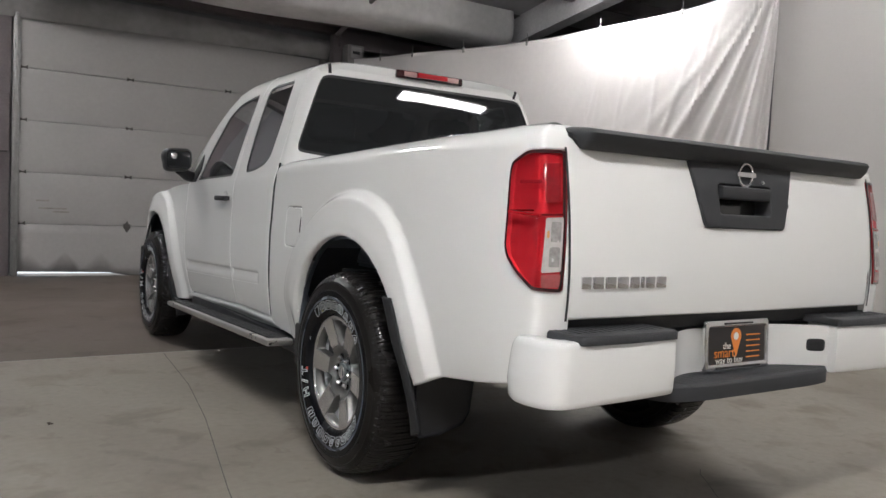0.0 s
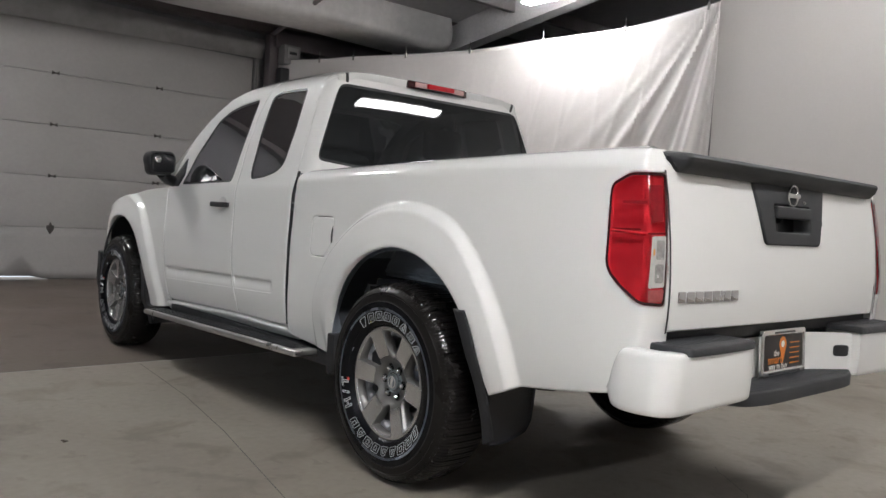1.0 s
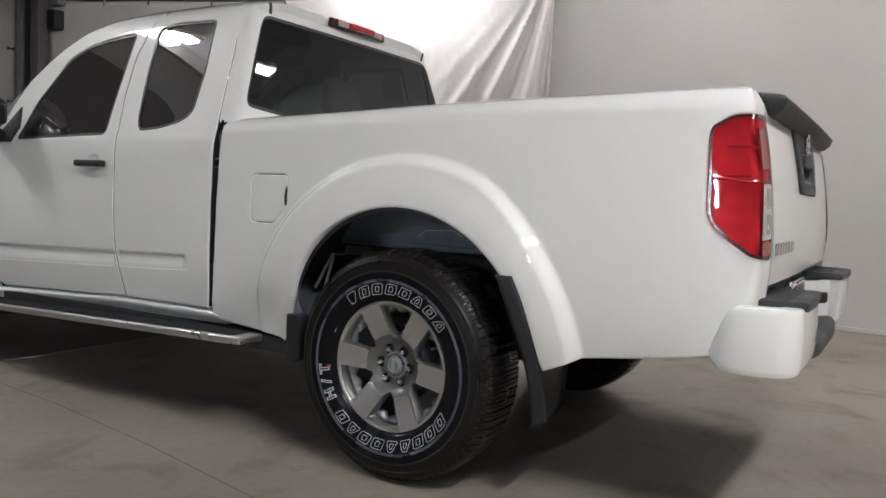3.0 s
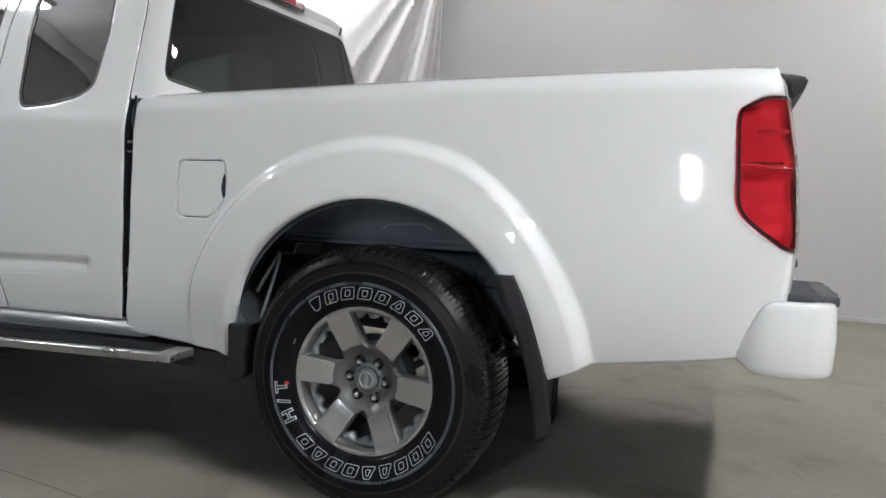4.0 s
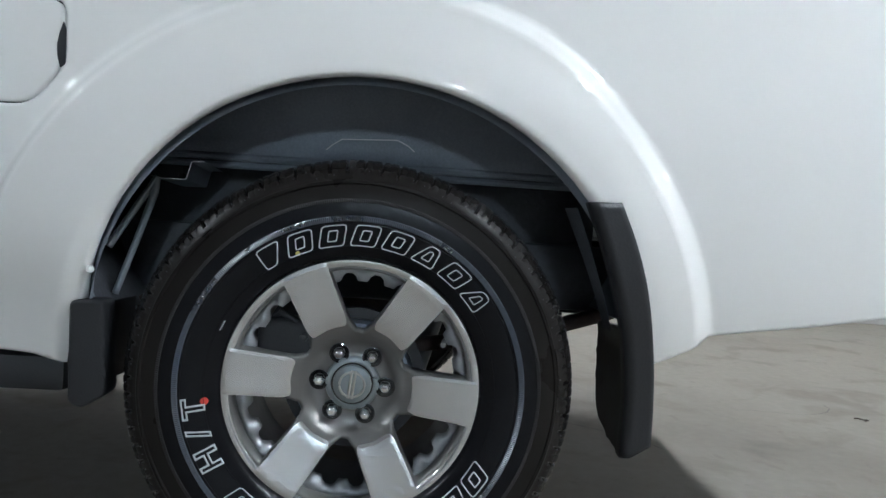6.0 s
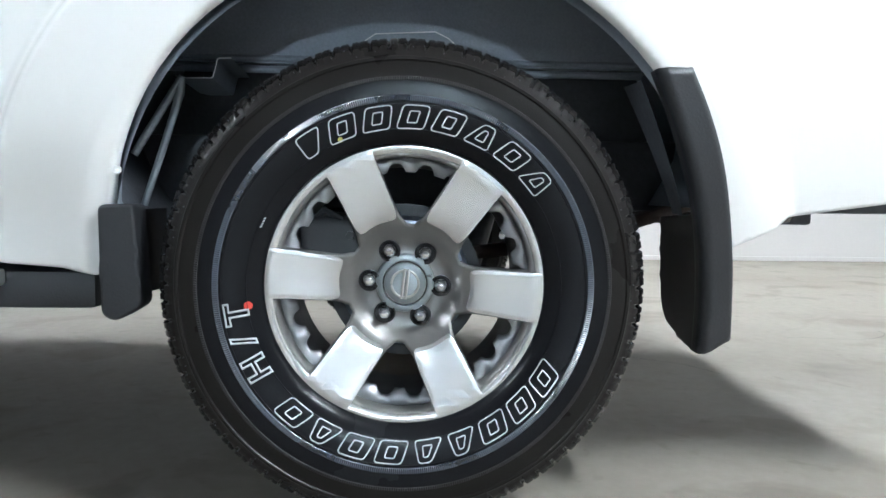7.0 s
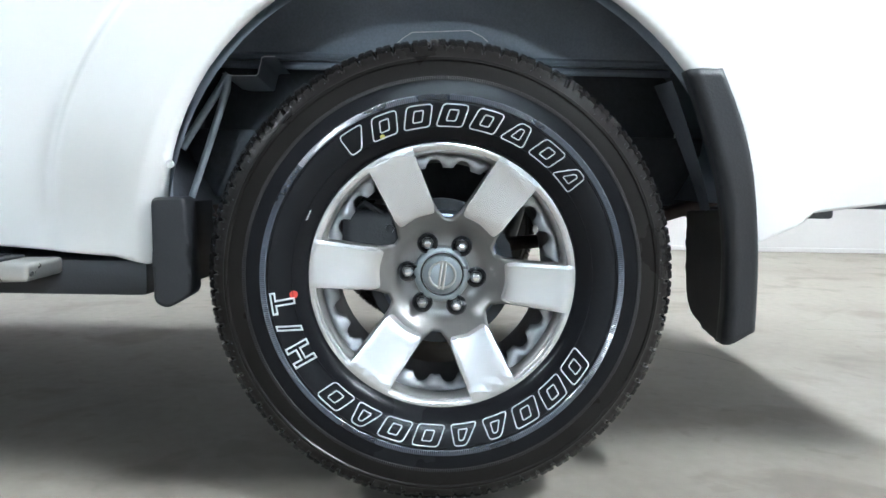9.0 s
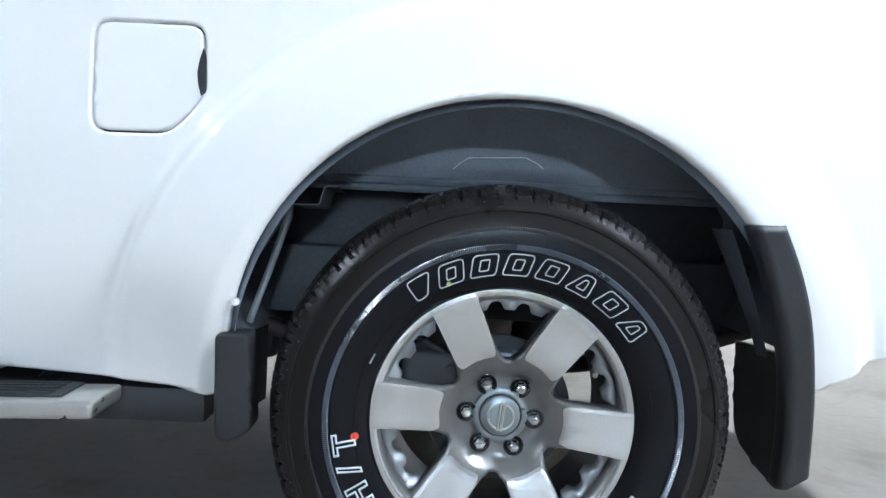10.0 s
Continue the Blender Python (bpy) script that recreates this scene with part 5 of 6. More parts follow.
def plate(truck):
    root = part("plate_frame", sheet(rounded([(-0.158, -0.08), (0.158, -0.08), (0.158, 0.08), (-0.158, 0.08)], 0.012), lambda x, z: Vector((x, -0.010, z)), 0.03, [rounded([(-0.142, -0.058), (0.142, -0.058), (0.142, 0.060), (-0.142, 0.060)], 0.008)], rim=(0, 0.012, 0), lip=0.002, edge=0.015), CHROME, truck, "chrome plate frame with a black dealer card")
    root.matrix_basis = Matrix.Translation((0.005, -1.112, 0.640)) @ pose(0, 0, 0, -3, 0, 0)
    part("card", box((-0.150, -0.004, -0.07), (0.150, 0.0, 0.07), 0.002), PLATE_BLACK, root, "black dealer card")
    pin = bmesh.new()
    n = 28
    ring = [(0.026 * math.cos(radians(-35 + 250 * k / n)), 0.026 * math.sin(radians(-35 + 250 * k / n)) + 0.028) for k in range(n + 1)] + [(0.0, -0.042)]
    sheet(ring, lambda x, z: Vector((x - 0.006, -0.0052, z)), 0.02, [[(0.013 * math.cos(2 * math.pi * k / 16), 0.013 * math.sin(2 * math.pi * k / 16) + 0.028) for k in range(16)]], bm=pin)
    part("pin_sign", pin, ORANGE, root)
    part("pin_spot", sheet([(0.0125 * math.cos(2 * math.pi * k / 16), 0.0125 * math.sin(2 * math.pi * k / 16) + 0.028) for k in range(16)], lambda x, z: Vector((x - 0.006, -0.0054, z)), 0.02), WHITE_INK, root)
    for words, size, x, z, m in (("the", 0.030, -0.052, -0.002, WHITE_INK), ("smart", 0.044, -0.064, -0.024, ORANGE), ("way to buy", 0.030, -0.040, -0.047, WHITE_INK)):
        o = part("print", text_mesh(words, size), m, root)
        o.matrix_basis = Matrix.Translation((x, -0.006, z)) @ pose(0, 0, 0, 90, 0, 0)
    for z in (0.03, 0.012, -0.006, -0.024, -0.042):
        part("print_bar", box((0.045, -0.0056, z - 0.002), (0.115, -0.005, z + 0.002)), ORANGE, root)
    for x0, x1, z in ((-0.07, 0.07, 0.070), (-0.11, 0.11, -0.070)):
        part("frame_bar", box((x0, -0.0125, z - 0.003), (x1, -0.0115, z + 0.003)), GLOSS_BLACK, root)


def running_board(truck, side):
    b = box((-0.062, 0.0, -0.008), (0.062, 1.90, 0.021), 0.009, seg=3)
    for v in b.verts:
        v.co.z -= 0.032 * v.co.y
    bmesh.ops.translate(b, verts=b.verts, vec=(side * 0.866, 0.64, 0.382))
    rb = part("running_board", b, ALU, truck, "aluminium running board")
    t = box((-0.052, 0.06, 0.0), (0.036, 1.86, 0.005), 0.002)
    for k in range(5):
        box((-0.045 + 0.018 * k, 0.08, 0.004), (-0.040 + 0.018 * k, 1.84, 0.0075), bm=t)
    for v in t.verts:
        v.co.z -= 0.032 * v.co.y
        v.co.x *= -1 if side > 0 else 1
    if side < 0:
        bmesh.ops.scale(t, vec=(-1, 1, 1), verts=t.verts)
        bmesh.ops.reverse_faces(t, faces=t.faces)
    bmesh.ops.translate(t, verts=t.verts, vec=(side * 0.866, 0.64, 0.4025))
    part("tread_strip", t, BLACK_PLASTIC, rb)
    for y in (0.80, 1.55, 2.35):
        part("bracket", tube([(side * 0.86, y, 0.37 - 0.032 * (y - 0.64)), (side * 0.70, y, 0.40 - 0.03 * (y - 0.64)), (side * 0.55, y, 0.46)], 0.016, 8), UNDER, rb)


def mud_flaps(truck, side):
    rear = pchip([0.29, 0.34, 0.40, 0.47, 0.535, 0.60, 0.66, 0.728], [-0.546, -0.543, -0.537, -0.526, -0.512, -0.494, -0.472, -0.440])
    fold = pchip([0.27, 0.34, 0.40, 0.47, 0.53, 0.59, 0.66, 0.728], [-0.503, -0.502, -0.497, -0.486, -0.471, -0.450, -0.424, -0.394])
    out = pchip([0.27, 0.34, 0.47, 0.60, 0.728], [0.832, 0.842, 0.869, 0.896, 0.906])
    # the outer band that follows the fender, rounded over the fold and the rear edge
    def band(u, v):
        q = 0.728 - 0.458 * v
        z = q + 0.026 * max(0.0, u - 0.15) / 0.85 * smooth((0.34 - q) / 0.07)
        yf, yr, x = fold(z), rear(z), out(z)
        if u < 0.15:
            k = u / 0.15
            return Vector((side * (x - 0.010 - 0.028 * (1 - k)), yf + 0.003 * k, z))
        if u < 0.3:
            k = (u - 0.15) / 0.15
            return Vector((side * (x - 0.010 + 0.010 * math.sin(k * math.pi / 2)), yf + 0.003 - 0.010 * (1 - math.cos(k * math.pi / 2)), z))
        k = (u - 0.3) / 0.7
        return Vector((side * (x - 0.004 * smooth((k - 0.85) / 0.15) - 0.004 * k), yf - 0.007 + (yr - yf + 0.007) * k, z))
    f = part("mud_flap", grid_sheet(24, 36, band), BLACK_PLASTIC, truck, "black rear mud flap")
    f.modifiers.new("thickness", "SOLIDIFY").thickness = 0.006
    # its broad front face below the well, with a slanting lower corner
    face = rounded([(0.832, 0.505), (0.610, 0.492), (0.597, 0.455), (0.612, 0.330), (0.640, 0.292), (0.730, 0.268), (0.815, 0.264), (0.822, 0.30)], 0.012)
    part("flap_sheet", sheet(face, lambda x, z: Vector((side * x, -0.500 - 0.004 * math.sin((x - 0.6) * 14) + 0.012 * smooth((z - 0.46) / 0.05), z)), 0.02, rim=(0, -0.012, 0), lip=0.004, edge=0.012), BLACK_PLASTIC, f)
    part("flap_stay", grid_sheet(3, 16, lambda u, v: Vector((side * (0.838 - 0.03 * u - 0.05 * v * u), -0.458 + 0.075 * v ** 1.2 + 0.006 * u, 0.502 + 0.215 * v))), UNDER, f, "dark stay behind the mud flap")
    o2 = rounded([(0.470, 0.508), (0.414, 0.510), (0.404, 0.350), (0.445, 0.325), (0.467, 0.335)], 0.012)
    g = part("front_guard", sheet(o2, lambda y, z: Vector((side * 0.868, y, z)), 0.025, rim=(-side * 0.05, 0, 0), lip=0.004, edge=0.012), BLACK_PLASTIC, truck, "small black guard ahead of the rear wheel")
    part("guard_sheet", grid_sheet(6, 6, lambda u, v: (side * (0.86 - 0.16 * u), 0.44 - 0.025 * u, 0.36 + 0.14 * v)), BLACK_PLASTIC, g)
    cy, cz = ARCHES[1]
    edge = arch_edge(cy, cz, 152, 187, n=14)
    inner = [(cy + 0.425 * math.cos(radians(a)), cz + 0.425 * math.sin(radians(a))) for a in (186, 178, 170, 162, 154)]
    o3 = edge + [(2.625, 0.335), (2.60, 0.290), (2.66, 0.225), (2.735, 0.215), (2.757, 0.30)] + inner
    ff = part("front_mud_flap", sheet(o3, lambda y, z: Vector((side * (0.872 - 0.05 * smooth((0.42 - z) / 0.2)), y, z)), 0.025, rim=(-side * 0.03, 0, 0), lip=0.005, edge=0.012), BLACK_PLASTIC, truck, "black front mud flap")
    part("flap_sheet", grid_sheet(6, 8, lambda u, v: Vector((side * (0.835 - 0.21 * u), 2.70 - 0.05 * (1 - v) - 0.02 * u, 0.23 + 0.30 * v))), BLACK_PLASTIC, ff)
    o4 = rounded([(3.655, 0.62), (3.715, 0.63), (3.735, 0.40), (3.69, 0.345), (3.66, 0.36)], 0.012)
    part("arch_guard", sheet(o4, lambda y, z: Vector((side * 0.868, y, z)), 0.025, rim=(-side * 0.06, 0, 0), lip=0.004, edge=0.012), BLACK_PLASTIC, truck, "black guard ahead of the front wheel")


def wheel_wells(truck, side):
    for cy, r in ((-0.01, 0.50), (AXLE_F - 0.01, 0.50)):
        def liner(u, v):
            a = radians(6 + 162 * v)
            x = 0.862 - (0.862 - 0.40) * u
            rr = 0.478 + 0.11 * smooth((u - 0.03) * 8) * smooth((a - 0.12) / 0.3) * smooth((3.0 - a) / 0.3) + 0.012 * math.sin(a)
            return Vector((side * x, cy + rr * math.cos(a) * (1 - 0.045 * max(0.0, math.cos(a)) ** 3), 0.41 + rr * math.sin(a)))
        # rear wells take the lightened coating, front wells the dark one
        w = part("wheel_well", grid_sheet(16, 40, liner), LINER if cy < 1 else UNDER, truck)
        # dark sheet over the front of the well stands in for shade
        def well_shade(u, v):
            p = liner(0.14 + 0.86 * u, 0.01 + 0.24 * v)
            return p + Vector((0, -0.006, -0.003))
        part("well_shade_sheet", grid_sheet(10, 12, well_shade), UNDER, w, "dark sheet put in for shade in the wheel well")
        def panel(u, v):
            z = 0.772 + 0.235 * v
            return Vector((side * (0.598 - 0.010 * smooth((0.80 - z) / 0.02) + 0.004 * math.sin(9 * u)), cy - 0.5 + u, z))
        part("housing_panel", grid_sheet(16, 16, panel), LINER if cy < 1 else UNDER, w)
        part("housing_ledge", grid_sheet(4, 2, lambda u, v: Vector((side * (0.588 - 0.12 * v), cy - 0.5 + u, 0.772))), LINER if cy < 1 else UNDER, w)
        part("well_wall", grid_sheet(4, 8, lambda u, v: Vector((side * 0.47, cy - 0.5 + u, 0.60 + 0.172 * v))), UNDER, w)
    # pressed beads along the foot of the housing panel
    for z, r in ((0.781, 0.006), (0.764, 0.008)):
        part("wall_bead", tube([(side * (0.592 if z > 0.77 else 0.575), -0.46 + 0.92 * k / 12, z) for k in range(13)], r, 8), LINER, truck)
    # two flat stays that hang from a folded bracket
    def bar(name, pts, widths, material, label):
        def f(u, v):
            k = u * (len(pts) - 1)
            i = min(int(k), len(pts) - 2)
            q = k - i
            y, z = (pts[i][j] + (pts[i + 1][j] - pts[i][j]) * q for j in (0, 1))
            w = widths[i] + (widths[i + 1] - widths[i]) * q
            dy, dz = pts[i + 1][0] - pts[i][0], pts[i + 1][1] - pts[i][1]
            n = math.hypot(dy, dz)
            c = 2 * v - 1
            return Vector((side * (0.720 + 0.004 * (1 - c * c)), y - dz / n * c * w / 2, z + dy / n * c * w / 2))
        ob = part(name, grid_sheet(24, 4, f), material, truck, label)
        sol = ob.modifiers.new("thickness", "SOLIDIFY")
        sol.thickness = 0.003
    bar("stay", [(0.378, 0.726), (0.415, 0.668), (0.462, 0.592)], (0.010, 0.010, 0.010), STAY, "pale metal stay in the wheel well")
    bar("stay", [(0.382, 0.722), (0.3845, 0.698), (0.388, 0.680), (0.412, 0.605), (0.446, 0.505)], (0.014, 0.016, 0.010, 0.008, 0.008), STAY, "pale metal stay in the wheel well")
    fold = [(0.391, 0.727), (0.372, 0.7235), (0.330, 0.7245), (0.327, 0.727), (0.3195, 0.756), (0.316, 0.7585), (0.296, 0.759)]
    def bracket(u, v):
        k = u * (len(fold) - 1)
        i = min(int(k + 1e-6), len(fold) - 2)
        q = k - i
        return Vector((side * (0.72 - 0.16 * v), fold[i][0] + (fold[i + 1][0] - fold[i][0]) * q, fold[i][1] + (fold[i + 1][1] - fold[i][1]) * q - 0.01 * v))
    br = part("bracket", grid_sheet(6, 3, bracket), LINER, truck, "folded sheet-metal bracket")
    part("bracket_edge", tube([(side * 0.7205, y, z) for y, z in fold], 0.0011, 6), BEAM, br)
    part("bracket_bolt", lathe([(0.001, 0.012), (0.007, 0.011), (0.008, 0.0)], 6), UNDER, br).matrix_basis = Matrix.Translation((side * 0.66, 0.352, 0.726)) @ pose(0, 0, 0, 0, 90, 0)
    part("panel_seam", tube([(side * 0.60, y, z) for y, z in ((0.084, 0.806), (0.072, 0.817), (0.054, 0.829), (-0.058, 0.835), (-0.082, 0.824), (-0.094, 0.814))], 0.0012, 6), BEAM, truck)
    part("body_screw", lathe([(0.001, 0.006), (0.006, 0.005), (0.007, 0.0)], 12), WHITE_INK, truck).location = (side * 0.868, 0.437, 0.562)


def chassis(truck):
    for side in (-1, 1):
        part("frame_rail", box((side * 0.50 - 0.04, -1.05, 0.50), (side * 0.50 + 0.04, 3.9, 0.64), 0.01), UNDER, truck)
        spring = part("leaf_spring", grid_sheet(20, 2, lambda u, v: (side * (0.56 + 0.06 * (v - 0.5)), -0.62 + 1.24 * u, 0.42 + 0.13 * (2 * u - 1) ** 2)), RUST, truck)
        spring.modifiers.new("thickness", "SOLIDIFY").thickness = 0.022
        part("shock", tube([(side * 0.48, -0.12, 0.34), (side * 0.45, -0.22, 0.68)], 0.03, 10), UNDER, truck)
    part("rear_axle", tube([(-0.68, 0, HUB_Z), (0.68, 0, HUB_Z)], 0.045, 14), RUST, truck)
    dif = lathe([(0.001, -0.14), (0.06, -0.13), (0.12, -0.06), (0.13, 0.0), (0.12, 0.06), (0.06, 0.13), (0.001, 0.14)], 20)
    part("differential", dif, RUST, truck).location = (0.05, 0, HUB_Z)
    part("front_axle", tube([(-0.68, AXLE_F, HUB_Z), (0.68, AXLE_F, HUB_Z)], 0.04, 12), UNDER, truck)
    part("drive_shaft", tube([(0.05, 0.1, HUB_Z), (0.05, 1.8, 0.45)], 0.04, 12), UNDER, truck)
    part("fuel_tank", box((-0.42, 0.45, 0.36), (-0.02, 1.4, 0.60), 0.05), UNDER, truck)
    part("exhaust", tube([(0.36, 1.8, 0.42), (0.40, 0.4, 0.42), (0.42, 0.05, 0.60), (0.5, -0.5, 0.48), (0.55, -0.85, 0.46)], 0.03, 12), RUST, truck)
    part("spare_wheel", lathe([(0.12, 0.08), (0.36, 0.09), (0.385, 0.05), (0.385, -0.05), (0.36, -0.09), (0.12, -0.08)], 40), RUBBER, truck).matrix_basis = pose(0.0, -0.66, 0.56, 0, 90, 0)
    for side in (-1, 1):
        # bed side of the wheel housing
        def hump(u, v):
            y = -0.52 + 1.04 * u
            e = smooth(min(u, 1 - u) / 0.12)
            x, z = ((0.45, 0.80 + 0.21 * v / 0.45 * e) if v < 0.45 else (0.45 + 0.02 * e + 0.25 * (v - 0.45) / 0.55, 0.80 + 0.215 * e))
            return Vector((side * x, y, z))
        part("wheel_hump", grid_sheet(20, 12, hump), GREY_PLASTIC, truck)
    bed = box((-0.465, -1.08, 0.76), (0.465, 0.85, 0.80))
    for sx in (-1, 1):
        for y0, y1 in ((-1.08, -0.53), (0.53, 0.85)):
            box((sx * 0.466, y0, 0.76), (sx * 0.70, y1, 0.80), bm=bed)
    part("bed_floor", bed, GREY_PLASTIC, truck)
    part("bed_front", box((-0.72, 0.84, 0.62), (0.72, 0.862, 1.21)), PAINT, truck)
    for side in (-1, 1):
        part("rocker_underside", box((side * 0.80, 0.50, 0.335), (side * 0.60, 2.42, 0.398), 0.012), BLACK_PLASTIC, truck)
    part("floor_pan", box((-0.72, 0.9, 0.42), (0.72, 3.0, 0.47)), UNDER, truck)
    part("engine_bay", box((-0.45, 2.7, 0.35), (0.45, 3.8, 0.9), 0.05), UNDER, truck)
    part("cross_member", box((-0.5, -1.05, 0.50), (0.5, -0.98, 0.70), 0.01), UNDER, truck)


# ---- wheels ----
TURN = -5.0
tyre_prof = [(0.2150, 0.090), (0.2190, 0.104), (0.2255, 0.1125), (0.240, 0.1195), (0.262, 0.1250), (0.285, 0.1275), (0.305, 0.1270), (0.3128, 0.1262), (0.330, 0.1235), (0.3425, 0.1195), (0.3445, 0.1215), (0.3490, 0.1205), (0.352, 0.1160), (0.360, 0.1110), (0.369, 0.1035), (0.3755, 0.0965), (0.3815, 0.085), (0.386, 0.065), (0.388, 0.0)]
sidewall = pchip([p[0] for p in tyre_prof[:9]], [p[1] for p in tyre_prof[:9]])
disc_d = pchip([0.0, 0.036, 0.05, 0.066, 0.078, 0.095, 0.115, 0.15, 0.19, 0.205, 0.22], [0.066, 0.066, 0.060, 0.061, 0.066, 0.080, 0.0875, 0.093, 0.0985, 0.1012, 0.1015])


def wheel_pt(u, v, d):
    return Vector((-d, -u, v))


def polar(r, a):
    return r * math.cos(radians(a)), r * math.sin(radians(a))


def hole_outline(mid):
    """One opening between two spokes."""
    pts = []
    for sg in (-1, 1):
        col = []
        for r in (0.100, 0.108, 0.125, 0.15, 0.175, 0.193, 0.199):
            hw = 0.0355 + 0.004 * (r - 0.1) / 0.1 + (0.006 * smooth((0.112 - r) / 0.015))
            col.append(polar(r, mid + sg * (30 - math.degrees(math.asin(hw / r)))))
        pts.append(col)
    inner = [polar(0.0945, mid + a) for a in (-4.5, 0, 4.5)]
    outer = [polar(0.2005, mid + a) for a in (14, 7, 0, -7, -14)]
    return rounded(pts[0][::-1] + inner + pts[1] + outer, 0.006, 2)


def ribbed_ring(rr, material, keep):
    """A raised ring of fine radial ribs on the sidewall."""
    bm = bmesh.new()
    n = 1120
    rings = [[bm.verts.new((-(sidewall(r) + 0.0004 + h * (1.0 if k % 2 else 0.25)), r * math.cos(2 * math.pi * k / n), r * math.sin(2 * math.pi * k / n))) for k in range(n)] for r, h in rr]
    for a, b in zip(rings, rings[1:]):
        for k in range(n):
            bm.faces.new((a[k], b[k], b[(k + 1) % n], a[(k + 1) % n]))
    keep("ribbed_band", bm, material, "", False)


def build_wheel_meshes():
    out = []
    def keep(name, bm, m, label="", smooth=True):
        ob = link_mesh(name, bm, m, None, label, smooth)
        out.append((name, ob.data, label))
        bpy.data.objects.remove(ob)
    circle = [polar(0.2062, 360 * k / 120) for k in range(120)]
    holes = [hole_outline(TURN + 30 + 60 * k) for k in range(6)]
    flat = lambda u, v: wheel_pt(u, v, disc_d(math.hypot(u, v)))
    keep("wheel", sheet(circle, flat, 0.0085, holes, rim=(0.040, 0, 0), lip=0.002, edge=0.006), RIM_GREY, "six-spoke alloy wheel with machined faces")
    for k in range(6):
        a = TURN + 60 * k
        o = []
        for r, hw in ((0.099, 0.030), (0.112, 0.0345), (0.15, 0.0362), (0.19, 0.0382), (0.2115, 0.0398)):
            o.append((r, hw))
        pts = [(r * 1.0, -hw) for r, hw in o] + [(math.sqrt(0.2152 ** 2 - q * q), q) for q in (-0.02, 0, 0.02)] + [(r, hw) for r, hw in o[::-1]] + [(0.1025, 0.012), (0.104, 0), (0.1025, -0.012)]
        ca, sa = math.cos(radians(a)), math.sin(radians(a))
        poly = [(x * ca - y * sa, x * sa + y * ca) for x, y in rounded(pts, 0.006, 3)]
        keep("spoke_face", sheet(poly, lambda u, v: flat(u, v) + Vector((-0.0035, 0, 0)), 0.012, rim=(0.006, 0, 0), lip=0.0007, edge=0.007), MACHINED, "machined spoke face", False)
    lip = [(0.2035, 0.094), (0.2045, 0.1000), (0.2070, 0.1030), (0.2125, 0.1042), (0.2165, 0.1040), (0.2188, 0.1010), (0.2188, 0.092)]
    keep("rim_lip", lathe(lip, 120), MACHINED)
    keep("barrel", lathe([(0.2065, 0.095), (0.2035, 0.070), (0.196, 0.050), (0.190, 0.03), (0.187, -0.02), (0.190, -0.10), (0.205, -0.115), (0.218, -0.118)], 96), RIM_DARK)
    inner = []
    for k in range(24):
        a0 = TURN + 15 * k
        for da, r in ((0, 0.178), (5.2, 0.178), (6.6, 0.187), (8.4, 0.1915), (11.6, 0.1915), (13.4, 0.187)):
            inner.append(polar(r, a0 + da))
    keep("notched_ring", sheet([polar(0.2015, 3 * k) for k in range(120)], lambda u, v: wheel_pt(u, v, 0.062), 0.02, [inner], rim=(0.025, 0, 0), edge=0.006), RING_GREY)
    # hub: seat ring, cap, emblem, nuts
    keep("seat_ring", lathe([(0.036, 0.0655), (0.0375, 0.0685), (0.041, 0.0690), (0.0455, 0.0665), (0.047, 0.062)], 48), CAP_GREY)
    keep("centre_cap", lathe([(0.0005, 0.0775), (0.018, 0.0772), (0.029, 0.076), (0.0325, 0.074), (0.0335, 0.066)], 48), CAP_GREY, "grey centre cap with a plain ring emblem")
    keep("cap_groove", lathe([(0.0335, 0.0682), (0.0362, 0.0684)], 48), GLOSS_BLACK)
    e = bmesh.new()
    tube([wheel_pt(*polar(0.0215, 10 * k), 0.0782) for k in range(37)], 0.0021, 8, e)
    ca = radians(84)
    for q in (-0.0032, 0.0032):
        tube([wheel_pt(-0.024 * math.cos(ca) + q * math.sin(ca), -0.024 * math.sin(ca) - q * math.cos(ca), 0.0785), wheel_pt(0.024 * math.cos(ca) + q * math.sin(ca), 0.024 * math.sin(ca) - q * math.cos(ca), 0.0785)], 0.0024, 8, e)
    keep("cap_emblem", e, ALU, "plain ring and bar emblem")
    for k in range(6):
        u, v = polar(0.0572, TURN + 1 + 60 * k)
        b = lathe([(0.0172, 0.0655), (0.0174, 0.0672), (0.0155, 0.0676), (0.0130, 0.0650), (0.0100, 0.062)], 24)
        bmesh.ops.translate(b, verts=b.verts, vec=(0, -u, v))
        keep("nut_recess", b, GLOSS_BLACK)
        b = lathe([(0.0005, 0.084), (0.004, 0.0838), (0.0068, 0.082), (0.0086, 0.0785), (0.0098, 0.0765), (0.0100, 0.062)], 6)
        bmesh.ops.translate(b, verts=b.verts, vec=(0, -u, v))
        keep("wheel_nut", b, CHROME, "chrome wheel nut")
    u, v = polar(0.176, 27)
    b = tube([wheel_pt(u, v, 0.05), wheel_pt(u * 0.97, v * 0.97, 0.085)], 0.0045, 10)
    keep("valve", b, BOX_GREY)
    # brake
    keep("brake_disc", lathe([(0.126, 0.0), (0.126, 0.018), (0.106, 0.019)], 64), BLACK_PLASTIC)
    keep("brake_hub", lathe([(0.107, 0.012), (0.106, 0.030), (0.100, 0.036), (0.05, 0.040)], 64), STEEL)
    b = bmesh.new()
    c0 = box((-0.05, -0.05, -0.05), (0.02, 0.05, 0.05), 0.015, seg=3)
    bmesh.ops.translate(c0, verts=c0.verts, vec=(-0.012, 0.118, 0.055))
    merge(b, c0)
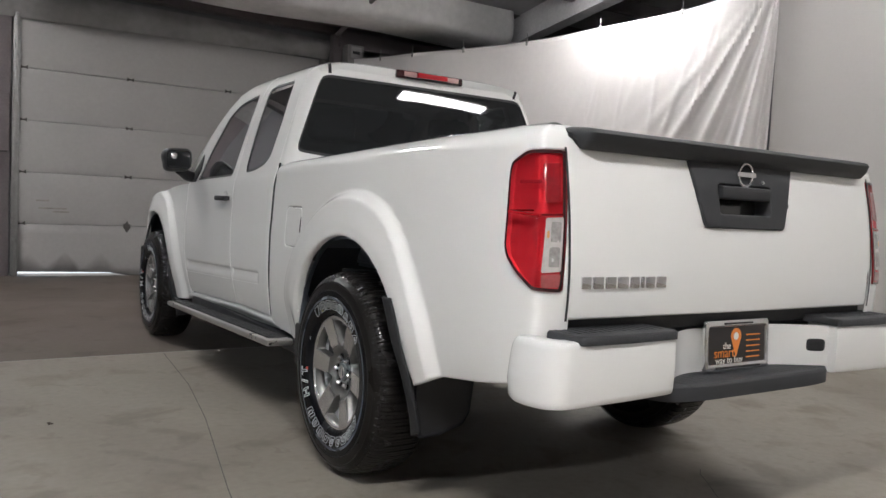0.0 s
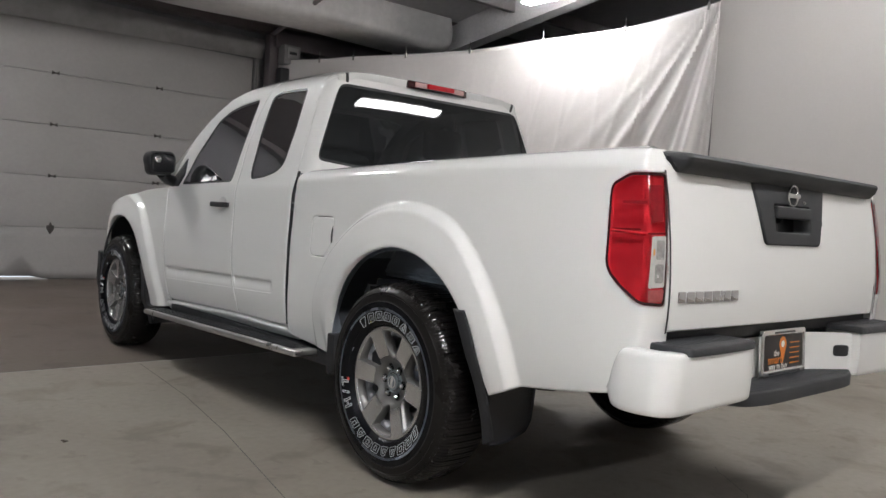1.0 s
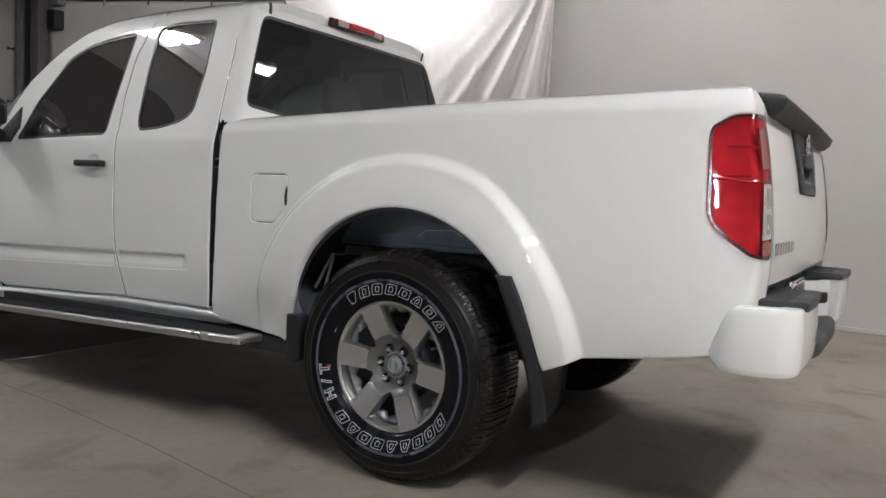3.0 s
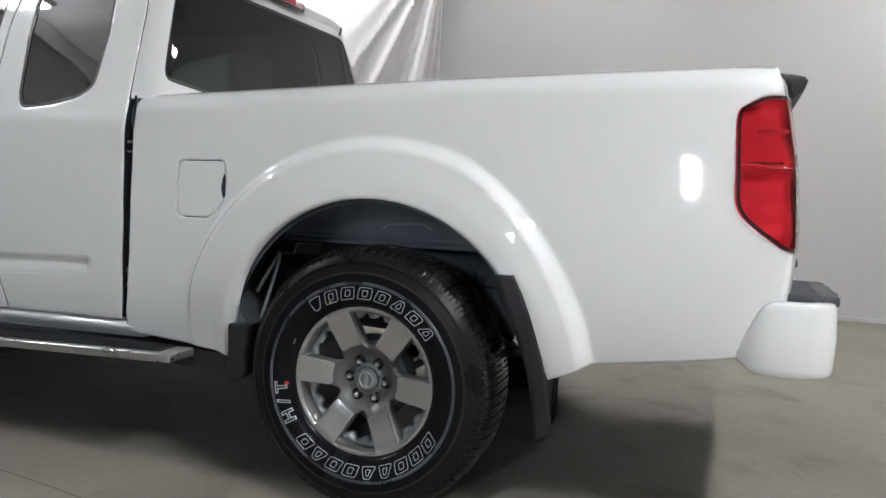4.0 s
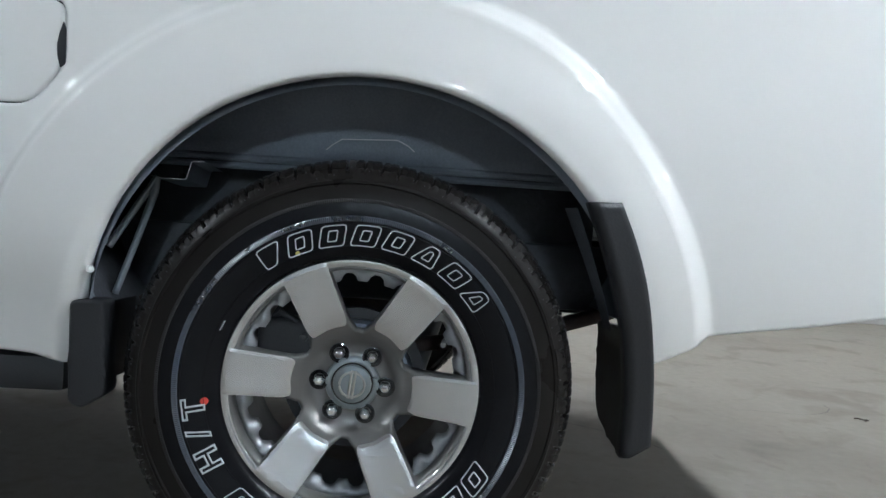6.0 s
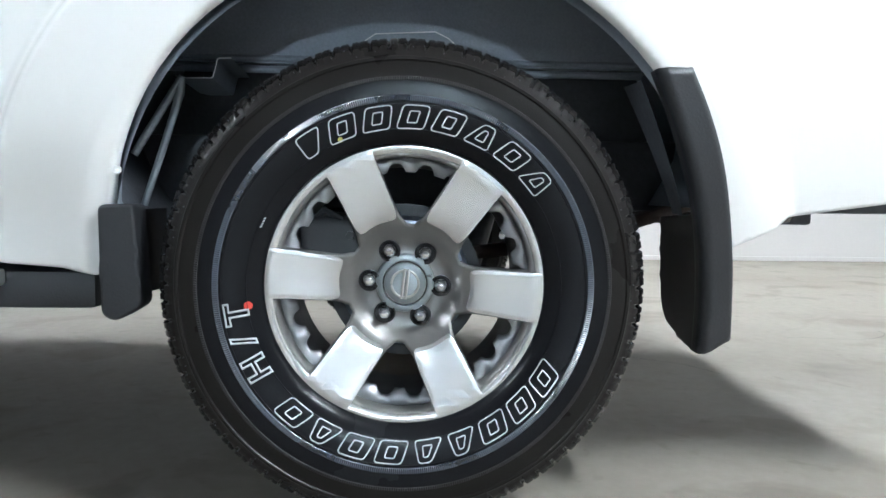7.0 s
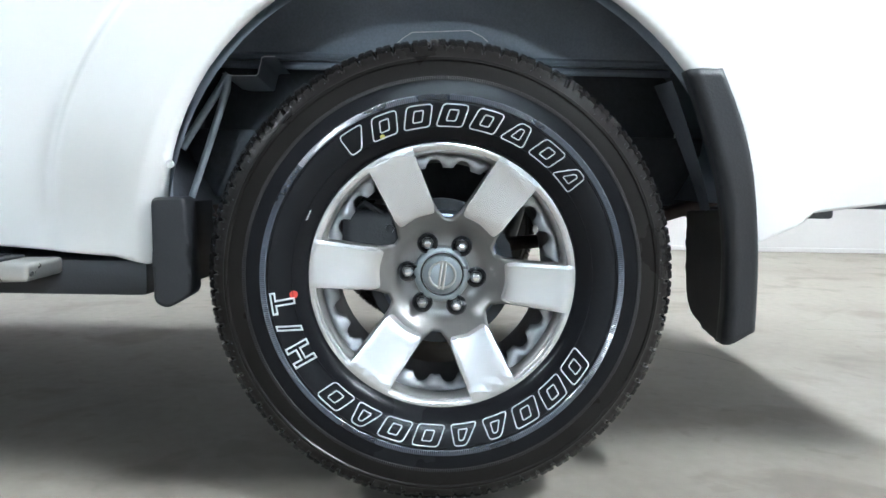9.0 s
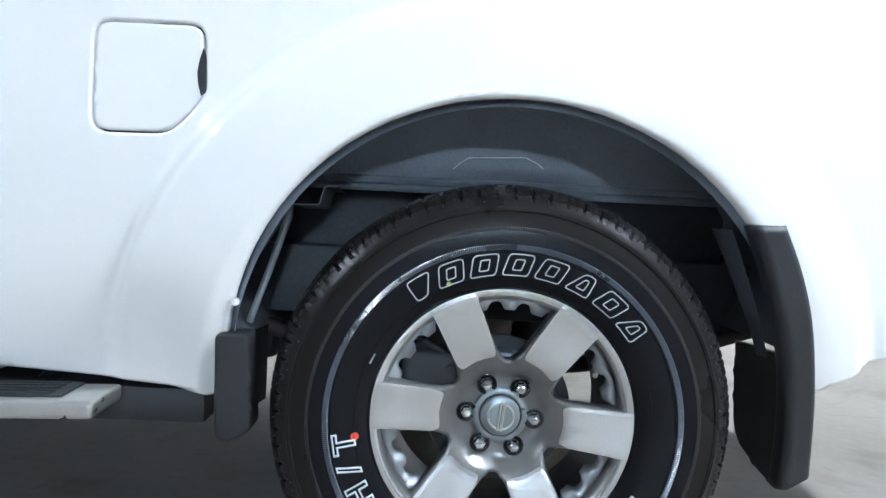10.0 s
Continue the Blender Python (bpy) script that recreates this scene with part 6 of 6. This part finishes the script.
    for dy, dz in ((-0.03, 0.02), (0.03, -0.02)):
        lug = lathe([(0.0005, 0.012), (0.007, 0.011), (0.008, 0.0)], 6)
        bmesh.ops.translate(lug, verts=lug.verts, vec=(-0.061, 0.118 + dy, 0.055 + dz))
        merge(b, lug)
    tube([(-0.055, 0.10, 0.10), (-0.05, 0.13, 0.115), (-0.02, 0.16, 0.09), (0.03, 0.17, 0.05)], 0.006, 8, b)
    keep("brake_caliper", b, BLACK_PLASTIC)
    # tyre
    n = 960
    bm = bmesh.new()
    prof = tyre_prof + [(r, -d) for r, d in tyre_prof[::-1][1:]]
    rings = []
    rng = random.Random(7)
    deep = [1.0 if k % 12 in (0, 1) else 0.4 if k % 12 == 6 else 0.0 for k in range(n)]
    for r, d in prof:
        ring = []
        for k in range(n):
            rr, dd = r, d
            if r > 0.366 and deep[k]:
                rr -= 0.0042 * deep[k]
                dd *= 1 - 0.02 * deep[k]
            a = 2 * math.pi * k / n
            ring.append(bm.verts.new((-dd, rr * math.cos(a), rr * math.sin(a))))
        rings.append(ring)
    for i, (a, b) in enumerate(zip(rings, rings[1:])):
        for k in range(n):
            f = bm.faces.new((a[k], b[k], b[(k + 1) % n], a[(k + 1) % n]))
            f.material_index = 1 if prof[i][0] > 0.368 else 2 if prof[i][0] > 0.312 else 0
    keep("tyre", bm, (RUBBER, TREAD, OLD_RUBBER), "black tyre with white outlined sidewall marks")
    nubs = bmesh.new()
    for k in range(90):
        a, r = 360 * (k + 0.6 * rng.random()) / 90, 0.352 + 0.022 * rng.random()
        d = float(np.interp(r, [p[0] for p in tyre_prof], [p[1] for p in tyre_prof]))
        tube([wheel_pt(*polar(r, a), d - 0.001), wheel_pt(*polar(r + 0.001, a), d + 0.0022)], 0.0008, 5, nubs)
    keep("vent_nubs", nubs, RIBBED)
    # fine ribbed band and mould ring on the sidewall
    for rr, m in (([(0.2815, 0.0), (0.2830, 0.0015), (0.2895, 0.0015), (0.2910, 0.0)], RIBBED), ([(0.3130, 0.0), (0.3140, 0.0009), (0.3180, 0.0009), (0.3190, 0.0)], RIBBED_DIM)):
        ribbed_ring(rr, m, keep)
    for r in (0.2415, 0.2785):
        keep("sidewall_ridge", lathe([(r - 0.0012, sidewall(r) - 0.0006), (r - 0.0005, sidewall(r) + 0.0006), (r + 0.0005, sidewall(r) + 0.0006), (r + 0.0012, sidewall(r) - 0.0006)], 160), RUBBER)
    # white outlined block marks, tops outwards
    def mark(mid, w, h, kind, lean_x=0.0):
        b = bmesh.new()
        shapes = {"block": [(-w, -h), (w, -h), (w, h), (-w, h)], "wedge": [(-w, -h), (w, -h), (w * 0.45, h), (-w * 0.45, h)], "vee": [(-w * 0.45, -h), (w * 0.45, -h), (w, h), (-w, h)]}
        loops = [rounded(shapes[kind], 0.006, 3)]
        if kind != "vee":
            loops.append([(x * 0.36, y * 0.50) for x, y in loops[0]])
        for lp in loops:
            ring = dense(lp, 0.006)
            pts = []
            for p, q in ring + ring[:2]:
                r = 0.2585 + q
                pts.append(wheel_pt(*polar(r, mid - math.degrees((p + lean_x * q) / r)), sidewall(r) + 0.0003))
            tube(pts, 0.0010, 6, b)
        keep("sidewall_mark", b, LETTER, "white outlined block mark")
    for k, kind in enumerate(("vee", "block", "block", "block", "block", "wedge", "block", "wedge")):
        mark(124 - 12.1 * k, 0.0205, 0.0172, kind, 0.28)
    for k, kind in enumerate(("block", "block", "block", "wedge", "wedge", "block", "block", "wedge", "block")):
        mark(-33.0 - 12.25 * k, 0.0215, 0.0172, kind, 0.28)
    for ch, mid in (("H", 209.0), ("/", 199.0), ("T", 189.5)):
        cu = bpy.data.curves.new("mark", "FONT")
        cu.body, cu.size, cu.align_x, cu.align_y, cu.fill_mode, cu.bevel_depth, cu.offset = ch, 0.048, "CENTER", "CENTER", "NONE", 0.0014, 0.0012
        tmp = new("mark", cu)
        bpy.context.view_layer.update()
        me = bpy.data.meshes.new_from_object(tmp.evaluated_get(bpy.context.evaluated_depsgraph_get()))
        bpy.data.objects.remove(tmp)
        b = bmesh.new()
        b.from_mesh(me)
        bpy.data.meshes.remove(me)
        zc = [v.co.y for v in b.verts]
        mid_q = (min(zc) + max(zc)) / 2
        for v in b.verts:
            r = 0.2585 + v.co.y - mid_q
            v.co = wheel_pt(*polar(r, mid - math.degrees(v.co.x * 1.12 / r)), sidewall(r) + 0.0003 + v.co.z)
        keep("sidewall_letter", b, LETTER, "white outlined sidewall letter")
    for name, r, a, m in (("paint_dot", 0.240, 187.2, RED_INK), ("paint_dot", 0.2435, 114, YELLOW_INK)):
        u, v = polar(r, a)
        rad = 0.0065 if m is RED_INK else 0.004
        keep(name, sheet([polar(rad, 30 * k) for k in range(12)], lambda p, q: wheel_pt(u + p, v + q, sidewall(math.hypot(u + p, v + q)) + 0.0006), 0.01), m)
    b = bmesh.new()
    for k in range(4):
        u, v = polar(0.237, 154.5 + 1.1 * k)
        tube([wheel_pt(u, v, sidewall(0.237) + 0.0004), wheel_pt(u + 0.003, v + 0.002, sidewall(0.237) + 0.0004)], 0.0009, 6, b)
    keep("sidewall_stamp", b, LETTER)
    return out


def wheels(truck):
    meshes = build_wheel_meshes()
    for cy, side, spin in ((AXLE_R, -1, 0), (AXLE_F, -1, 22), (AXLE_R, 1, 10), (AXLE_F, 1, 40)):
        base = None
        for name, me, label in meshes:
            o = new(name, me)
            if base is None:
                base = o
                o.parent = truck
                o.matrix_basis = Matrix.Translation((side * 0.785, cy, HUB_Z)) @ pose(0, 0, 0, 0, 0, 0 if side < 0 else 180) @ pose(0, 0, 0, spin, 0, 0)
            else:
                o.parent = base
            tagged(o, label, kind="stuff" if name == "vent_nubs" else "")


truck = empty("pickup_truck", "white extended-cab pickup truck with flared fenders and dark plastic trim", "pickup truck")
for side in (-1, 1):
    bed_side(truck, side)
    doors(truck, side)
    fender(truck, side)
    mirror(truck, side)
    running_board(truck, side)
    mud_flaps(truck, side)
    wheel_wells(truck, side)
cab_shell(truck)
cabin(truck)
tailgate(truck)
bumper(truck)
plate(truck)
chassis(truck)
wheels(truck)


# ---- small scraps on the floor ----
def scrap(x, y, size, turn):
    rng = random.Random(int(100 * (x + 5)))
    bm = grid_sheet(5, 4, lambda u, v: (size * (u - 0.5), 0.55 * size * (v - 0.5) * (1.2 - u), 0.002 + 0.006 * rng.random() + 0.012 * u * (1 - u)))
    ob = link_mesh("leaf_scrap", bm, SCRAP)
    ob.matrix_basis = pose(x, y, 0, 0, 0, turn)
    sol = ob.modifiers.new("thickness", "SOLIDIFY")
    sol.thickness = 0.001
    tagged(ob, "small dry brown leaf scrap lying on the concrete floor", "leaf", "scraps on the floor")


for at in ((0.66, -1.91, 0.05, 30), (-1.76, 1.06, 0.035, 110)):
    scrap(*at)
